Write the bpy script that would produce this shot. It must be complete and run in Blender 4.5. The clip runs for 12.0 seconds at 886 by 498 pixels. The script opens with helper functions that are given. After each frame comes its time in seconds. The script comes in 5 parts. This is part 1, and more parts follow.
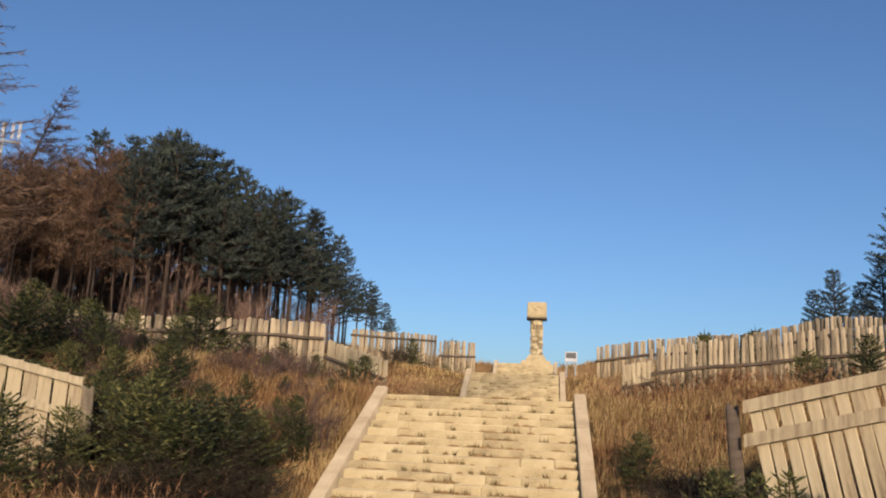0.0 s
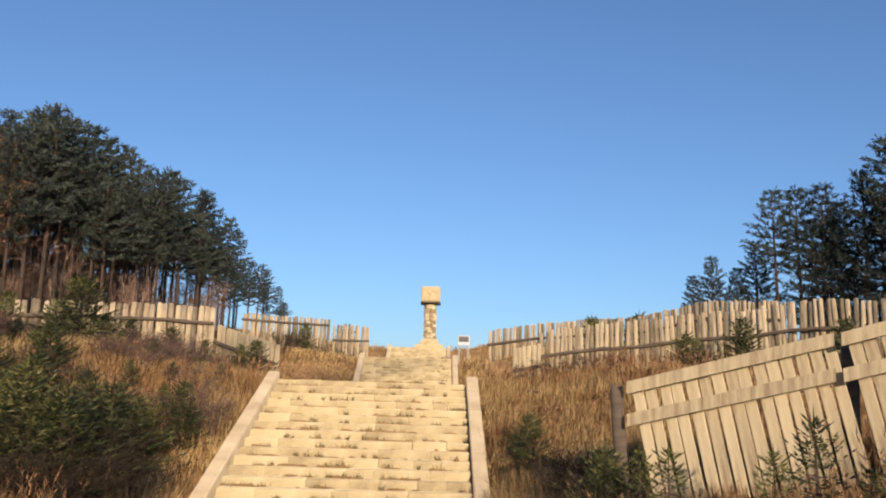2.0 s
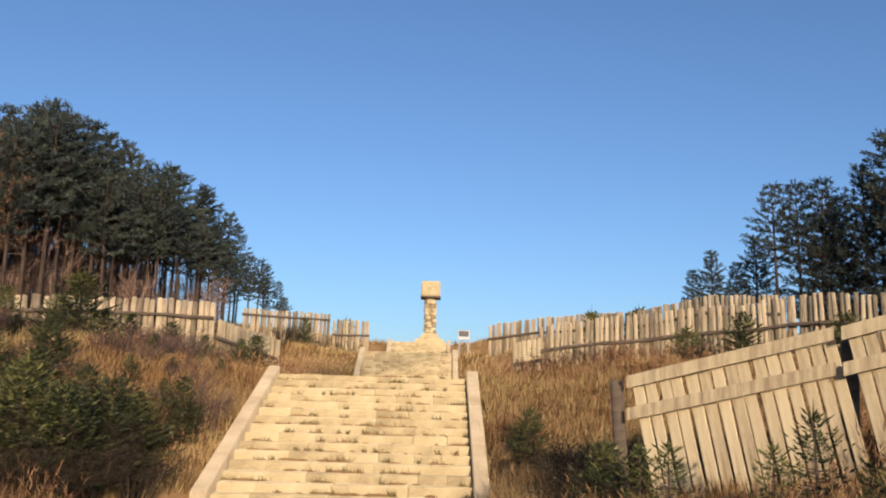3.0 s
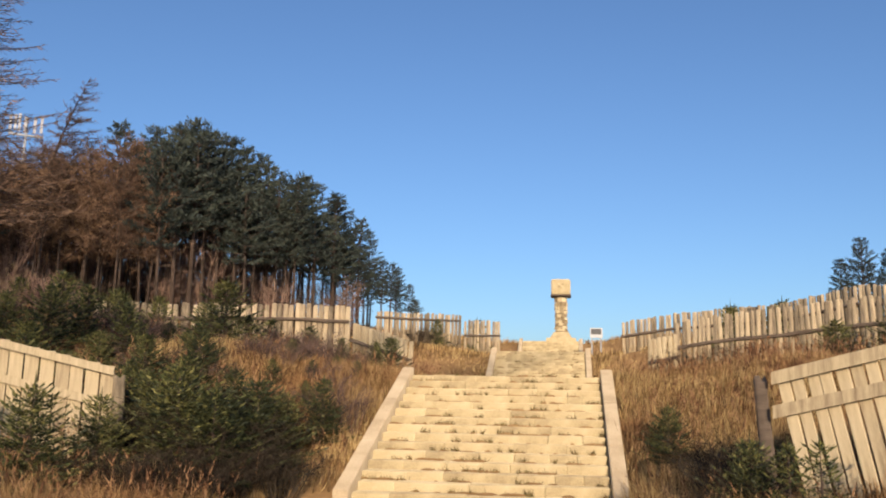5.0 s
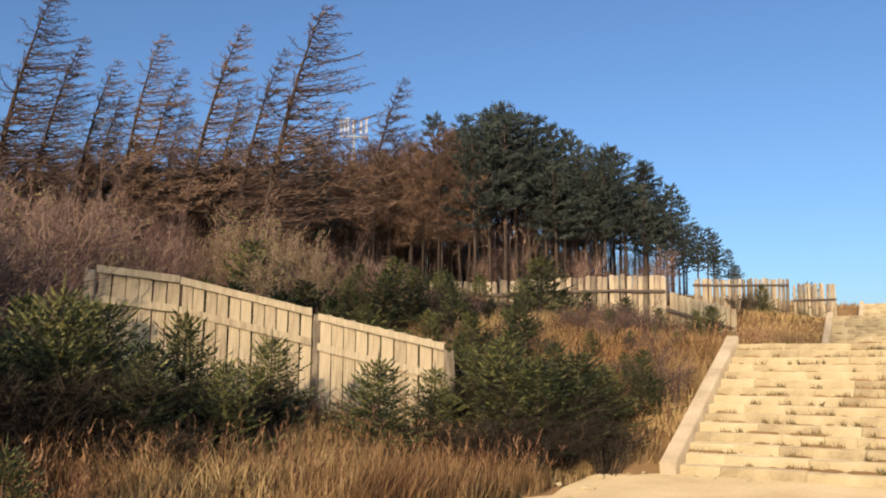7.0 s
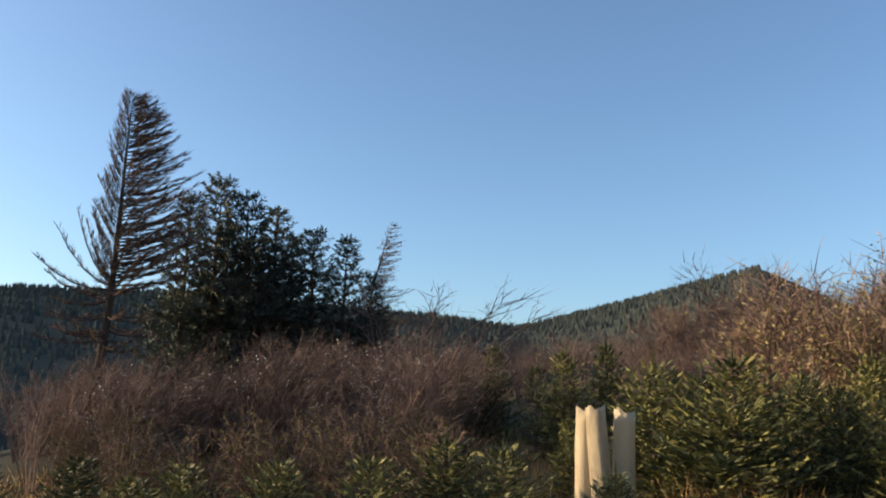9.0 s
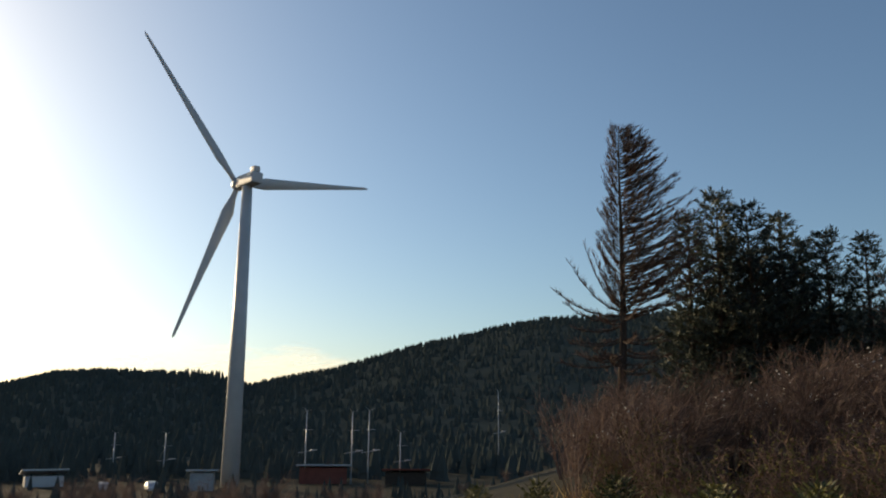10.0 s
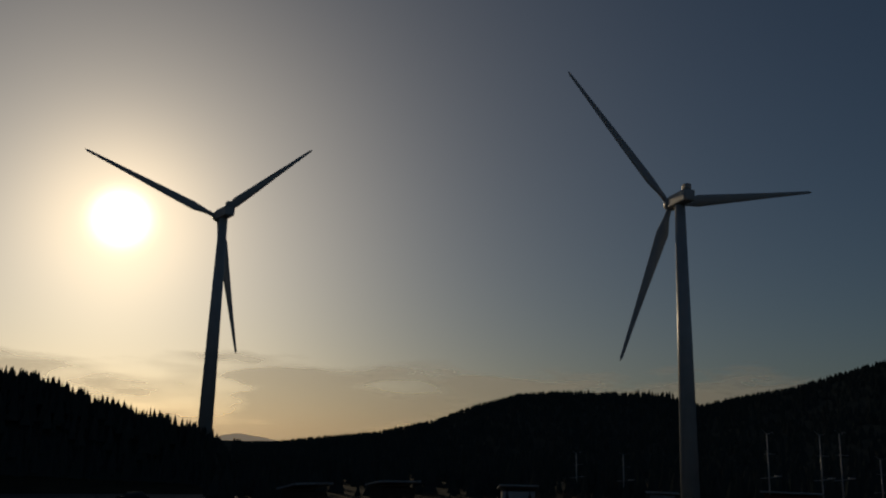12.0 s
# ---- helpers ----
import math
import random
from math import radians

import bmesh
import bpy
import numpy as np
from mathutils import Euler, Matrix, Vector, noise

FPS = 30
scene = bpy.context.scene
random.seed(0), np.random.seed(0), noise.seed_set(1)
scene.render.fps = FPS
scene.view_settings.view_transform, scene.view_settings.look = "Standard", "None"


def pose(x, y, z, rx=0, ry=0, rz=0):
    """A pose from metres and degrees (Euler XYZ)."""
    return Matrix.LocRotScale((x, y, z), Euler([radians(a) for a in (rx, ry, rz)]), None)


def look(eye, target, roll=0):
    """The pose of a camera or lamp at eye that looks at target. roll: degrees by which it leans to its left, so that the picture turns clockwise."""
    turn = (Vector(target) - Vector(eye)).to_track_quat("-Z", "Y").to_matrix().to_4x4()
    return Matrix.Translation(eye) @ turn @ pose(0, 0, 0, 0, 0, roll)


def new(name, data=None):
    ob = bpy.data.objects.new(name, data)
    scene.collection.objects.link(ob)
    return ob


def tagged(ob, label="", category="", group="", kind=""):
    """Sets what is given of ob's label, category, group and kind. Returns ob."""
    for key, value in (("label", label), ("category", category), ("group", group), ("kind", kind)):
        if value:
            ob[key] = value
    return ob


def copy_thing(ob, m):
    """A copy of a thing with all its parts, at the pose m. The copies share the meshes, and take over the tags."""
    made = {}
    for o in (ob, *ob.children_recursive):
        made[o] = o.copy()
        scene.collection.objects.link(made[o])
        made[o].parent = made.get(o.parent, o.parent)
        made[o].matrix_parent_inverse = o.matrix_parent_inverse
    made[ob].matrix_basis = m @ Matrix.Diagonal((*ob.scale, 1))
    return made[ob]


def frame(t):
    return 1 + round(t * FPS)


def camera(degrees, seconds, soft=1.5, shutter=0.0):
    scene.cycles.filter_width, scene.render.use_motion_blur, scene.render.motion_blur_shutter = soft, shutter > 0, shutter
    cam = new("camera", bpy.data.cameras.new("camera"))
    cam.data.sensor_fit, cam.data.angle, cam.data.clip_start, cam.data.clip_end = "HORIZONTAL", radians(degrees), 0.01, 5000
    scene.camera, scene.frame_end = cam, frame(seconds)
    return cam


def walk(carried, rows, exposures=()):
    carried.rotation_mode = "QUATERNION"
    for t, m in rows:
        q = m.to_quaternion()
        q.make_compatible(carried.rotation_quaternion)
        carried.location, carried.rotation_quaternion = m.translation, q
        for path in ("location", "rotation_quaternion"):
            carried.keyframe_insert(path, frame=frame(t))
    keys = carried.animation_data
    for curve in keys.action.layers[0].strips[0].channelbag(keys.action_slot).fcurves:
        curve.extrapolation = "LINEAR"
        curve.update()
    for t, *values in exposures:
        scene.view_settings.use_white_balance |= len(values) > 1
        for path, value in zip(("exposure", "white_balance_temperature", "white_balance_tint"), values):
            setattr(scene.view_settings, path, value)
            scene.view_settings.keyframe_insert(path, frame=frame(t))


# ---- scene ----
cam = camera(55.53, 12.0, soft=2.0)
# seconds, heading, pitch and roll in degrees; the camera turns on the spot
EYE = (0.0, 0.0, 1.7)
TURN = [
    (0.00, 2.13, 11.62, 2.60),
    (0.50, -2.14, 11.96, 1.41),
    (1.00, -4.32, 12.12, 1.32),
    (1.50, -5.46, 11.45, 1.58),
    (2.00, -5.21, 10.82, 1.70),
    (2.50, -5.30, 10.50, 1.63),
    (2.70, -5.48, 10.37, 1.66),
    (4.30, -2.40, 11.25, 1.20),
    (4.50, -2.07, 11.01, 1.16),
    (5.00, 3.61, 10.23, 1.10),
    (5.50, 8.70, 9.15, 1.04),
    (6.00, 8.62, 8.05, 1.05),
    (6.50, 12.49, 7.60, 0.94),
    (7.00, 24.73, 8.07, 0.46),
    (7.30, 35.08, 9.13, -0.33),
    (7.50, 42.81, 9.89, -0.83),
    (7.70, 50.68, 10.56, -1.01),
    (8.10, 66.34, 11.09, -0.65),
    (8.50, 81.79, 11.25, 0.37),
    (8.90, 96.54, 11.27, 1.35),
    (9.30, 110.10, 11.41, 1.56),
    (9.50, 116.11, 11.56, 1.05),
    (10.00, 133.90, 11.92, 0.56),
    (10.40, 148.12, 11.90, 1.36),
    (10.50, 151.10, 11.89, 1.74),
    (11.00, 162.77, 11.85, 2.45),
    (11.20, 164.84, 12.06, 2.01),
    (11.50, 165.19, 12.44, 1.74),
    (11.60, 164.95, 12.50, 1.72),
    (12.00, 163.73, 12.80, 1.62),
]
walk(cam, [(t, pose(*EYE, 90 + pitch, 0, yaw) @ pose(0, 0, 0, 0, 0, roll)) for t, yaw, pitch, roll in TURN],
     exposures=[(0.0, 0.06, 6700, 16), (0.6, 0.06, 6700, 16), (1.5, 0.32, 6800, 16), (6.5, 0.32, 6900, 16), (7.2, 0.47, 6850, 14), (7.7, 1.1, 6850, 13), (8.5, 1.15, 7400, 10), (9.5, 0.92, 8800, 13), (10.0, 0.38, 8900, 10), (10.5, -0.6, 8900, 10), (11.0, -1.45, 8700, 10), (11.5, -2.35, 8300, 10), (12.0, -2.75, 8000, 10)])

# ---- sky and sun ----
SUN_AZ, SUN_EL = 185.3, 13.3
world = bpy.data.worlds.new("world")
scene.world = world
world.use_nodes = True
wn = world.node_tree.nodes
sky = wn.new("ShaderNodeTexSky")
sky.sky_type = "NISHITA"
sky.sun_disc = False
sky.sun_elevation = radians(SUN_EL)
sky.sun_rotation = radians(360 - SUN_AZ)
sky.altitude, sky.air_density, sky.dust_density, sky.ozone_density = 300, 1.0, 1.4, 5.0
wn["Background"].inputs["Strength"].default_value = 0.138
sun_lamp = bpy.data.lights.new("sun", "SUN")
sun_lamp.energy, sun_lamp.angle, sun_lamp.color = 3.7, radians(0.5), (1.0, 0.86, 0.66)
sun_dir = Vector((-math.sin(radians(SUN_AZ)) * math.cos(radians(SUN_EL)), math.cos(radians(SUN_AZ)) * math.cos(radians(SUN_EL)), math.sin(radians(SUN_EL))))
new("sun", sun_lamp).matrix_world = look(sun_dir * 100, (0, 0, 0))
# the bright sky close round the sun, added to the clear sky
wl = world.node_tree.links
toward = wn.new("ShaderNodeVectorMath")
toward.operation = "DOT_PRODUCT"
wl.new(wn.new("ShaderNodeTexCoord").outputs["Generated"], toward.inputs[0])
toward.inputs[1].default_value = sun_dir
total = sky.outputs[0]
for sharp, colour in ((5000, (260, 240, 200)), (260, (24, 19, 12)), (40, (8.0, 7.0, 5.6)), (12, (3.3, 2.85, 2.25)), (3, (0.3, 0.4, 0.5))):
    fall = wn.new("ShaderNodeMath")
    fall.operation, fall.use_clamp = "POWER", False
    clip = wn.new("ShaderNodeMath")
    clip.operation = "MAXIMUM"
    wl.new(toward.outputs["Value"], clip.inputs[0])
    clip.inputs[1].default_value = 0.0
    wl.new(clip.outputs[0], fall.inputs[0])
    fall.inputs[1].default_value = sharp
    glow = wn.new("ShaderNodeVectorMath")
    glow.operation = "SCALE"
    glow.inputs[0].default_value = colour
    wl.new(fall.outputs[0], glow.inputs["Scale"])
    plus = wn.new("ShaderNodeVectorMath")
    wl.new(total, plus.inputs[0])
    wl.new(glow.outputs[0], plus.inputs[1])
    total = plus.outputs[0]
wl.new(total, wn["Background"].inputs["Color"])


# ---- materials ----
def ramp_material(name, colours, scale=6.0, rough=0.85, bump=0.3, fine=40.0, island=0.0, object_random=0.0, stretch=(1, 1, 1), metallic=0.0, detail=6.0, bump_distance=0.02, coords="Object", translucent=0.0, gloss=0.5, patches=None):
    """Noise at two scales through a colour ramp, with bump; island/object_random vary the brightness piece by piece."""
    m = bpy.data.materials.new(name)
    m.use_nodes = True
    n, l = m.node_tree.nodes, m.node_tree.links
    bsdf = n["Principled BSDF"]
    tc = n.new("ShaderNodeTexCoord")
    mp = n.new("ShaderNodeMapping")
    mp.inputs["Scale"].default_value = stretch
    l.new(tc.outputs[coords], mp.inputs["Vector"])
    big, small = n.new("ShaderNodeTexNoise"), n.new("ShaderNodeTexNoise")
    big.inputs["Scale"].default_value, big.inputs["Detail"].default_value = scale, detail
    small.inputs["Scale"].default_value, small.inputs["Detail"].default_value = fine, 4
    l.new(mp.outputs[0], big.inputs["Vector"])
    l.new(mp.outputs[0], small.inputs["Vector"])
    mix = n.new("ShaderNodeMath")
    mix.operation = "MULTIPLY_ADD"
    mix.inputs[1].default_value = 0.35
    l.new(small.outputs["Fac"], mix.inputs[0])
    part_ = n.new("ShaderNodeMath")
    part_.operation = "MULTIPLY_ADD"
    part_.inputs[1].default_value, part_.inputs[2].default_value = 0.75, -0.05
    l.new(big.outputs["Fac"], part_.inputs[0])
    l.new(part_.outputs[0], mix.inputs[2])
    fac = mix.outputs[0]
    for amount, src in ((island, n.new("ShaderNodeNewGeometry").outputs["Random Per Island"]), (object_random, n.new("ShaderNodeObjectInfo").outputs["Random"])):
        if not amount:
            continue
        more = n.new("ShaderNodeMath")
        more.operation = "MULTIPLY_ADD"
        more.inputs[1].default_value = amount
        l.new(src, more.inputs[0])
        less = n.new("ShaderNodeMath")
        less.operation = "SUBTRACT"
        less.inputs[1].default_value = amount / 2
        l.new(fac, less.inputs[0])
        l.new(less.outputs[0], more.inputs[2])
        fac = more.outputs[0]
    ramp = n.new("ShaderNodeValToRGB")
    els = ramp.color_ramp.elements
    while len(els) < len(colours):
        els.new(0.5)
    for k, c in enumerate(colours):
        els[k].position = 0.25 + 0.5 * k / max(1, len(colours) - 1)
        els[k].color = (*c, 1)
    l.new(fac, ramp.inputs["Fac"])
    colour = ramp.outputs["Color"]
    if patches:  # a second set of colours in patches a few metres wide
        other, spread, edge_, blend = n.new("ShaderNodeValToRGB"), n.new("ShaderNodeTexNoise"), n.new("ShaderNodeMapRange"), n.new("ShaderNodeMixRGB")
        while len(other.color_ramp.elements) < len(patches):
            other.color_ramp.elements.new(0.5)
        for k, c in enumerate(patches):
            other.color_ramp.elements[k].position = 0.25 + 0.5 * k / (len(patches) - 1)
            other.color_ramp.elements[k].color = (*c, 1)
        l.new(fac, other.inputs["Fac"])
        l.new(tc.outputs[coords], spread.inputs["Vector"])
        spread.inputs["Scale"].default_value, spread.inputs["Detail"].default_value = 0.32, 5
        edge_.inputs["From Min"].default_value, edge_.inputs["From Max"].default_value = 0.47, 0.64
        l.new(spread.outputs["Fac"], edge_.inputs["Value"])
        l.new(edge_.outputs[0], blend.inputs[0])
        l.new(colour, blend.inputs[1])
        l.new(other.outputs["Color"], blend.inputs[2])
        colour = blend.outputs[0]
    l.new(colour, bsdf.inputs["Base Color"])
    if rough > 0.7 and not metallic:
        bsdf.inputs["Diffuse Roughness"].default_value = 0.7
    bsdf.inputs["Roughness"].default_value = rough
    bsdf.inputs["Metallic"].default_value = metallic
    bsdf.inputs["Specular IOR Level"].default_value = gloss
    if translucent:
        tr = n.new("ShaderNodeBsdfTranslucent")
        l.new(colour, tr.inputs["Color"])
        ms = n.new("ShaderNodeMixShader")
        ms.inputs[0].default_value = translucent
        l.new(bsdf.outputs[0], ms.inputs[1])
        l.new(tr.outputs[0], ms.inputs[2])
        l.new(ms.outputs[0], n["Material Output"].inputs["Surface"])
    if bump:
        b = n.new("ShaderNodeBump")
        b.inputs["Strength"].default_value, b.inputs["Distance"].default_value = bump, bump_distance
        l.new(mix.outputs[0], b.inputs["Height"])
        l.new(b.outputs[0], bsdf.inputs["Normal"])
    return m


# far hill ground, lifted towards blue-grey to paint in the distance haze
FLOOR = ramp_material("hazed_forest_floor", [(0.045, 0.054, 0.050), (0.058, 0.068, 0.062), (0.075, 0.082, 0.072)], scale=0.03, fine=0.35, bump=0.4, bump_distance=1.5, gloss=0.0, rough=1.0)
SCRUB = ramp_material("dark_scrub", [(0.022, 0.021, 0.014), (0.045, 0.039, 0.025), (0.082, 0.066, 0.040)], scale=0.12, fine=1.2, bump=0.8, bump_distance=0.4, gloss=0.05)
OLIVE = ramp_material("olive_leaves", [(0.05, 0.050, 0.018), (0.11, 0.10, 0.038), (0.21, 0.18, 0.075)], scale=0.8, fine=8, bump=0, island=0.6, translucent=0.2, gloss=0.1)
SOIL = ramp_material("dry_soil", [(0.14, 0.08, 0.04), (0.26, 0.155, 0.07), (0.37, 0.235, 0.105)], scale=0.35, fine=7, bump=0.6, bump_distance=0.1, gloss=0.05)
GRASS_GOLD = [(0.13, 0.075, 0.03), (0.36, 0.22, 0.092), (0.66, 0.48, 0.23)]
GRASS_RUST = [(0.095, 0.048, 0.025), (0.25, 0.13, 0.058), (0.47, 0.275, 0.125)]
GRASS = ramp_material("dry_grass", GRASS_GOLD, scale=0.9, fine=7, bump=0, island=0.75, rough=0.8, translucent=0.2, gloss=0.05, patches=GRASS_RUST)
RUST = ramp_material("russet_weeds", [(0.07, 0.034, 0.02), (0.17, 0.082, 0.042), (0.36, 0.21, 0.11)], scale=0.6, fine=8, bump=0, island=0.8, gloss=0.05)
WEED = ramp_material("dry_weeds", [(0.07, 0.05, 0.02), (0.15, 0.11, 0.045), (0.24, 0.18, 0.08)], scale=1.5, fine=9, bump=0, island=0.5, gloss=0.05)
STONE = ramp_material("yellow_stone", [(0.29, 0.215, 0.115), (0.50, 0.395, 0.22), (0.61, 0.50, 0.30)], scale=2.5, fine=30, bump=0.5, object_random=0.22)
RUBBLE = ramp_material("rubble_stone", [(0.26, 0.19, 0.105), (0.46, 0.36, 0.205), (0.68, 0.57, 0.36)], scale=2.5, fine=30, bump=0.7, object_random=0.7)
MORTAR = ramp_material("old_mortar", [(0.14, 0.10, 0.06), (0.22, 0.165, 0.10), (0.30, 0.235, 0.15)], scale=6, fine=40, bump=0.6)
CURB = ramp_material("grey_stone", [(0.36, 0.27, 0.165), (0.50, 0.39, 0.25), (0.60, 0.49, 0.33)], scale=2.0, fine=30, bump=0.5)
PAVING = ramp_material("sandy_concrete", [(0.40, 0.28, 0.14), (0.60, 0.45, 0.24), (0.74, 0.58, 0.34)], scale=0.7, fine=14, bump=0.4)
BOARD = ramp_material("sawn_board", [(0.27, 0.20, 0.12), (0.48, 0.385, 0.24), (0.60, 0.495, 0.32)], scale=3.0, fine=30, stretch=(6, 6, 0.5), object_random=0.22, bump=0.5)
POLE = ramp_material("weathered_pole", [(0.15, 0.115, 0.075), (0.36, 0.28, 0.18), (0.54, 0.43, 0.28)], scale=3.0, fine=24, stretch=(4, 4, 0.6), object_random=0.5, bump=0.5)
RAIL = ramp_material("dark_rail", [(0.06, 0.042, 0.03), (0.11, 0.078, 0.054), (0.18, 0.13, 0.09)], scale=3, fine=20, stretch=(0.6, 0.6, 4), bump=0.5)
BARK = ramp_material("bark", [(0.041, 0.03, 0.024), (0.081, 0.057, 0.045), (0.135, 0.095, 0.073)], scale=4.0, fine=24, stretch=(3, 3, 0.6), bump=0.7, gloss=0.05)
NEEDLE = ramp_material("fir_needles", [(0.022, 0.029, 0.012), (0.068, 0.075, 0.027), (0.19, 0.175, 0.058)], scale=1.2, fine=9, bump=0, island=0.6, rough=0.6, translucent=0.05, gloss=0.25, object_random=0.35)
PINE = ramp_material("pine_needles", [(0.018, 0.026, 0.024), (0.042, 0.055, 0.046), (0.085, 0.098, 0.070)], scale=0.5, fine=6, bump=0, island=0.45, rough=0.65, translucent=0.06, gloss=0.25, object_random=0.3)
LARCH = ramp_material("larch_twigs", [(0.095, 0.064, 0.052), (0.19, 0.122, 0.088), (0.33, 0.21, 0.135)], scale=0.8, fine=8, bump=0, island=0.5, translucent=0.05, gloss=0.05, object_random=0.45)
BROWN = ramp_material("brown_twigs", [(0.10, 0.062, 0.044), (0.20, 0.122, 0.080), (0.33, 0.20, 0.118)], scale=0.5, fine=6, bump=0, island=0.5, object_random=0.45, rough=0.8, translucent=0.05, gloss=0.05)
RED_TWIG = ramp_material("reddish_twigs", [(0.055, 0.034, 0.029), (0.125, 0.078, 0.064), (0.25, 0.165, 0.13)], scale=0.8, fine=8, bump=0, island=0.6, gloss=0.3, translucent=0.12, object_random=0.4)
TWIG = ramp_material("bare_twigs", [(0.11, 0.066, 0.055), (0.235, 0.142, 0.110), (0.40, 0.27, 0.20)], scale=0.8, fine=8, bump=0, island=0.6, gloss=0.05, object_random=0.3)
# dark twigs; among the firs the near-black colour stands in for shade
DARK_TWIG_SHADE = ramp_material("dark_brush", [(0.016, 0.013, 0.010), (0.034, 0.026, 0.019), (0.07, 0.052, 0.036)], scale=0.8, fine=8, bump=0, island=0.6, gloss=0.05)
PALE = ramp_material("pale_leaves", [(0.17, 0.135, 0.055), (0.29, 0.235, 0.095), (0.42, 0.36, 0.19)], scale=0.8, fine=8, bump=0, island=0.6, translucent=0.12, gloss=0.05)
# paler and bluer than the near pines: aerial haze mixed into the colour
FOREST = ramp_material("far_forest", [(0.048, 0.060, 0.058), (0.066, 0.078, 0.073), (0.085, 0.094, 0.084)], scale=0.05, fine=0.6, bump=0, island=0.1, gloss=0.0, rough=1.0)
STEEL = ramp_material("white_painted_steel", [(0.36, 0.37, 0.38), (0.43, 0.44, 0.45), (0.50, 0.50, 0.50)], scale=0.3, fine=6, bump=0.05, rough=0.4)
GREY = ramp_material("grey_metal", [(0.22, 0.23, 0.24), (0.32, 0.33, 0.34), (0.42, 0.43, 0.44)], scale=1, fine=8, bump=0.1, rough=0.45)
ASPHALT = ramp_material("asphalt", [(0.035, 0.035, 0.036), (0.05, 0.05, 0.05), (0.07, 0.068, 0.065)], scale=0.2, fine=3, bump=0.2, rough=0.6)
DARK = ramp_material("dark_metal", [(0.02, 0.02, 0.022), (0.03, 0.03, 0.033), (0.045, 0.045, 0.05)], scale=2, fine=12, bump=0.1, rough=0.5)


# ---- mesh helpers ----
class Geo:
    """Collects vertices and faces of one mesh."""

    def __init__(self):
        self.v, self.f = [], []

    def add(self, verts, faces):
        o = len(self.v)
        self.v += [tuple(p) for p in verts]
        self.f += [tuple(o + i for i in f) for f in faces]

    def tube(self, pts, radii, n=6, cap=True):
        o = len(self.v)
        for k, p in enumerate(pts):
            p = Vector(p)
            d = (Vector(pts[min(k + 1, len(pts) - 1)]) - Vector(pts[max(k - 1, 0)])).normalized()
            a = d.orthogonal().normalized() if abs(d.z) < 0.9 else Vector((d.z, 0, -d.x)).normalized()
            b = d.cross(a)
            for j in range(n):
                t = 2 * math.pi * j / n
                self.v.append(tuple(p + (a * math.cos(t) + b * math.sin(t)) * radii[k]))
        for k in range(len(pts) - 1):
            for j in range(n):
                self.f.append((o + k * n + j, o + k * n + (j + 1) % n, o + (k + 1) * n + (j + 1) % n, o + (k + 1) * n + j))
        if cap:
            self.f.append(tuple(o + j for j in reversed(range(n))))
            self.f.append(tuple(o + (len(pts) - 1) * n + j for j in range(n)))

    def blade(self, p, d, length, width, side):
        """A pointed sliver from p along d."""
        p, d, side = Vector(p), Vector(d), Vector(side)
        m = p + d * (length * 0.45)
        self.add((p, m + side * width * 0.5, p + d * length, m - side * width * 0.5), ((0, 1, 2, 3),))

    def sliver(self, p, d, length, width, side):
        p, d, side = Vector(p), Vector(d), Vector(side)
        self.add((p - side * width * 0.5, p + side * width * 0.5, p + d * length), ((0, 1, 2),))

    def box(self, lo, hi, wear=0.0, rng=None):
        c = []
        for z in (lo[2], hi[2]):
            for x, y in ((lo[0], lo[1]), (hi[0], lo[1]), (hi[0], hi[1]), (lo[0], hi[1])):
                j = [rng.uniform(-wear, wear) for _ in range(3)] if wear else (0, 0, 0)
                c.append((x + j[0], y + j[1], z + j[2]))
        self.add(c, ((3, 2, 1, 0), (4, 5, 6, 7), (0, 1, 5, 4), (1, 2, 6, 5), (2, 3, 7, 6), (3, 0, 4, 7)))

    def mesh(self, name, material, smooth=False):
        me = bpy.data.meshes.new(name)
        me.from_pydata(self.v, [], self.f)
        me.materials.append(material)
        if smooth:
            me.polygons.foreach_set("use_smooth", [True] * len(me.polygons))
        me.update()
        return me


def bevelled(geo, width, segments=1):
    bm = bmesh.new()
    me = bpy.data.meshes.new("tmp")
    me.from_pydata(geo.v, [], geo.f)
    bm.from_mesh(me)
    bpy.data.meshes.remove(me)
    bmesh.ops.bevel(bm, geom=list(bm.edges), offset=width, segments=segments, affect="EDGES", profile=0.6)
    out = Geo()
    bm.verts.index_update()
    out.add([v.co[:] for v in bm.verts], [[v.index for v in f.verts] for f in bm.faces])
    bm.free()
    return out


def child(name, mesh, parent, m=None, label=""):
    ob = new(name, mesh)
    ob.parent = parent
    if m is not None:
        ob.matrix_basis = m
    if label:
        ob["label"] = label
    return ob


def smooth(a, b, x):
    t = min(1.0, max(0.0, (x - a) / (b - a)))
    return t * t * (3 - 2 * t)


def lerp_table(table, x):
    for (x0, y0), (x1, y1) in zip(table, table[1:]):
        if x <= x1:
            return y0 + (y1 - y0) * max(0.0, (x - x0) / (x1 - x0))
    return table[-1][1]


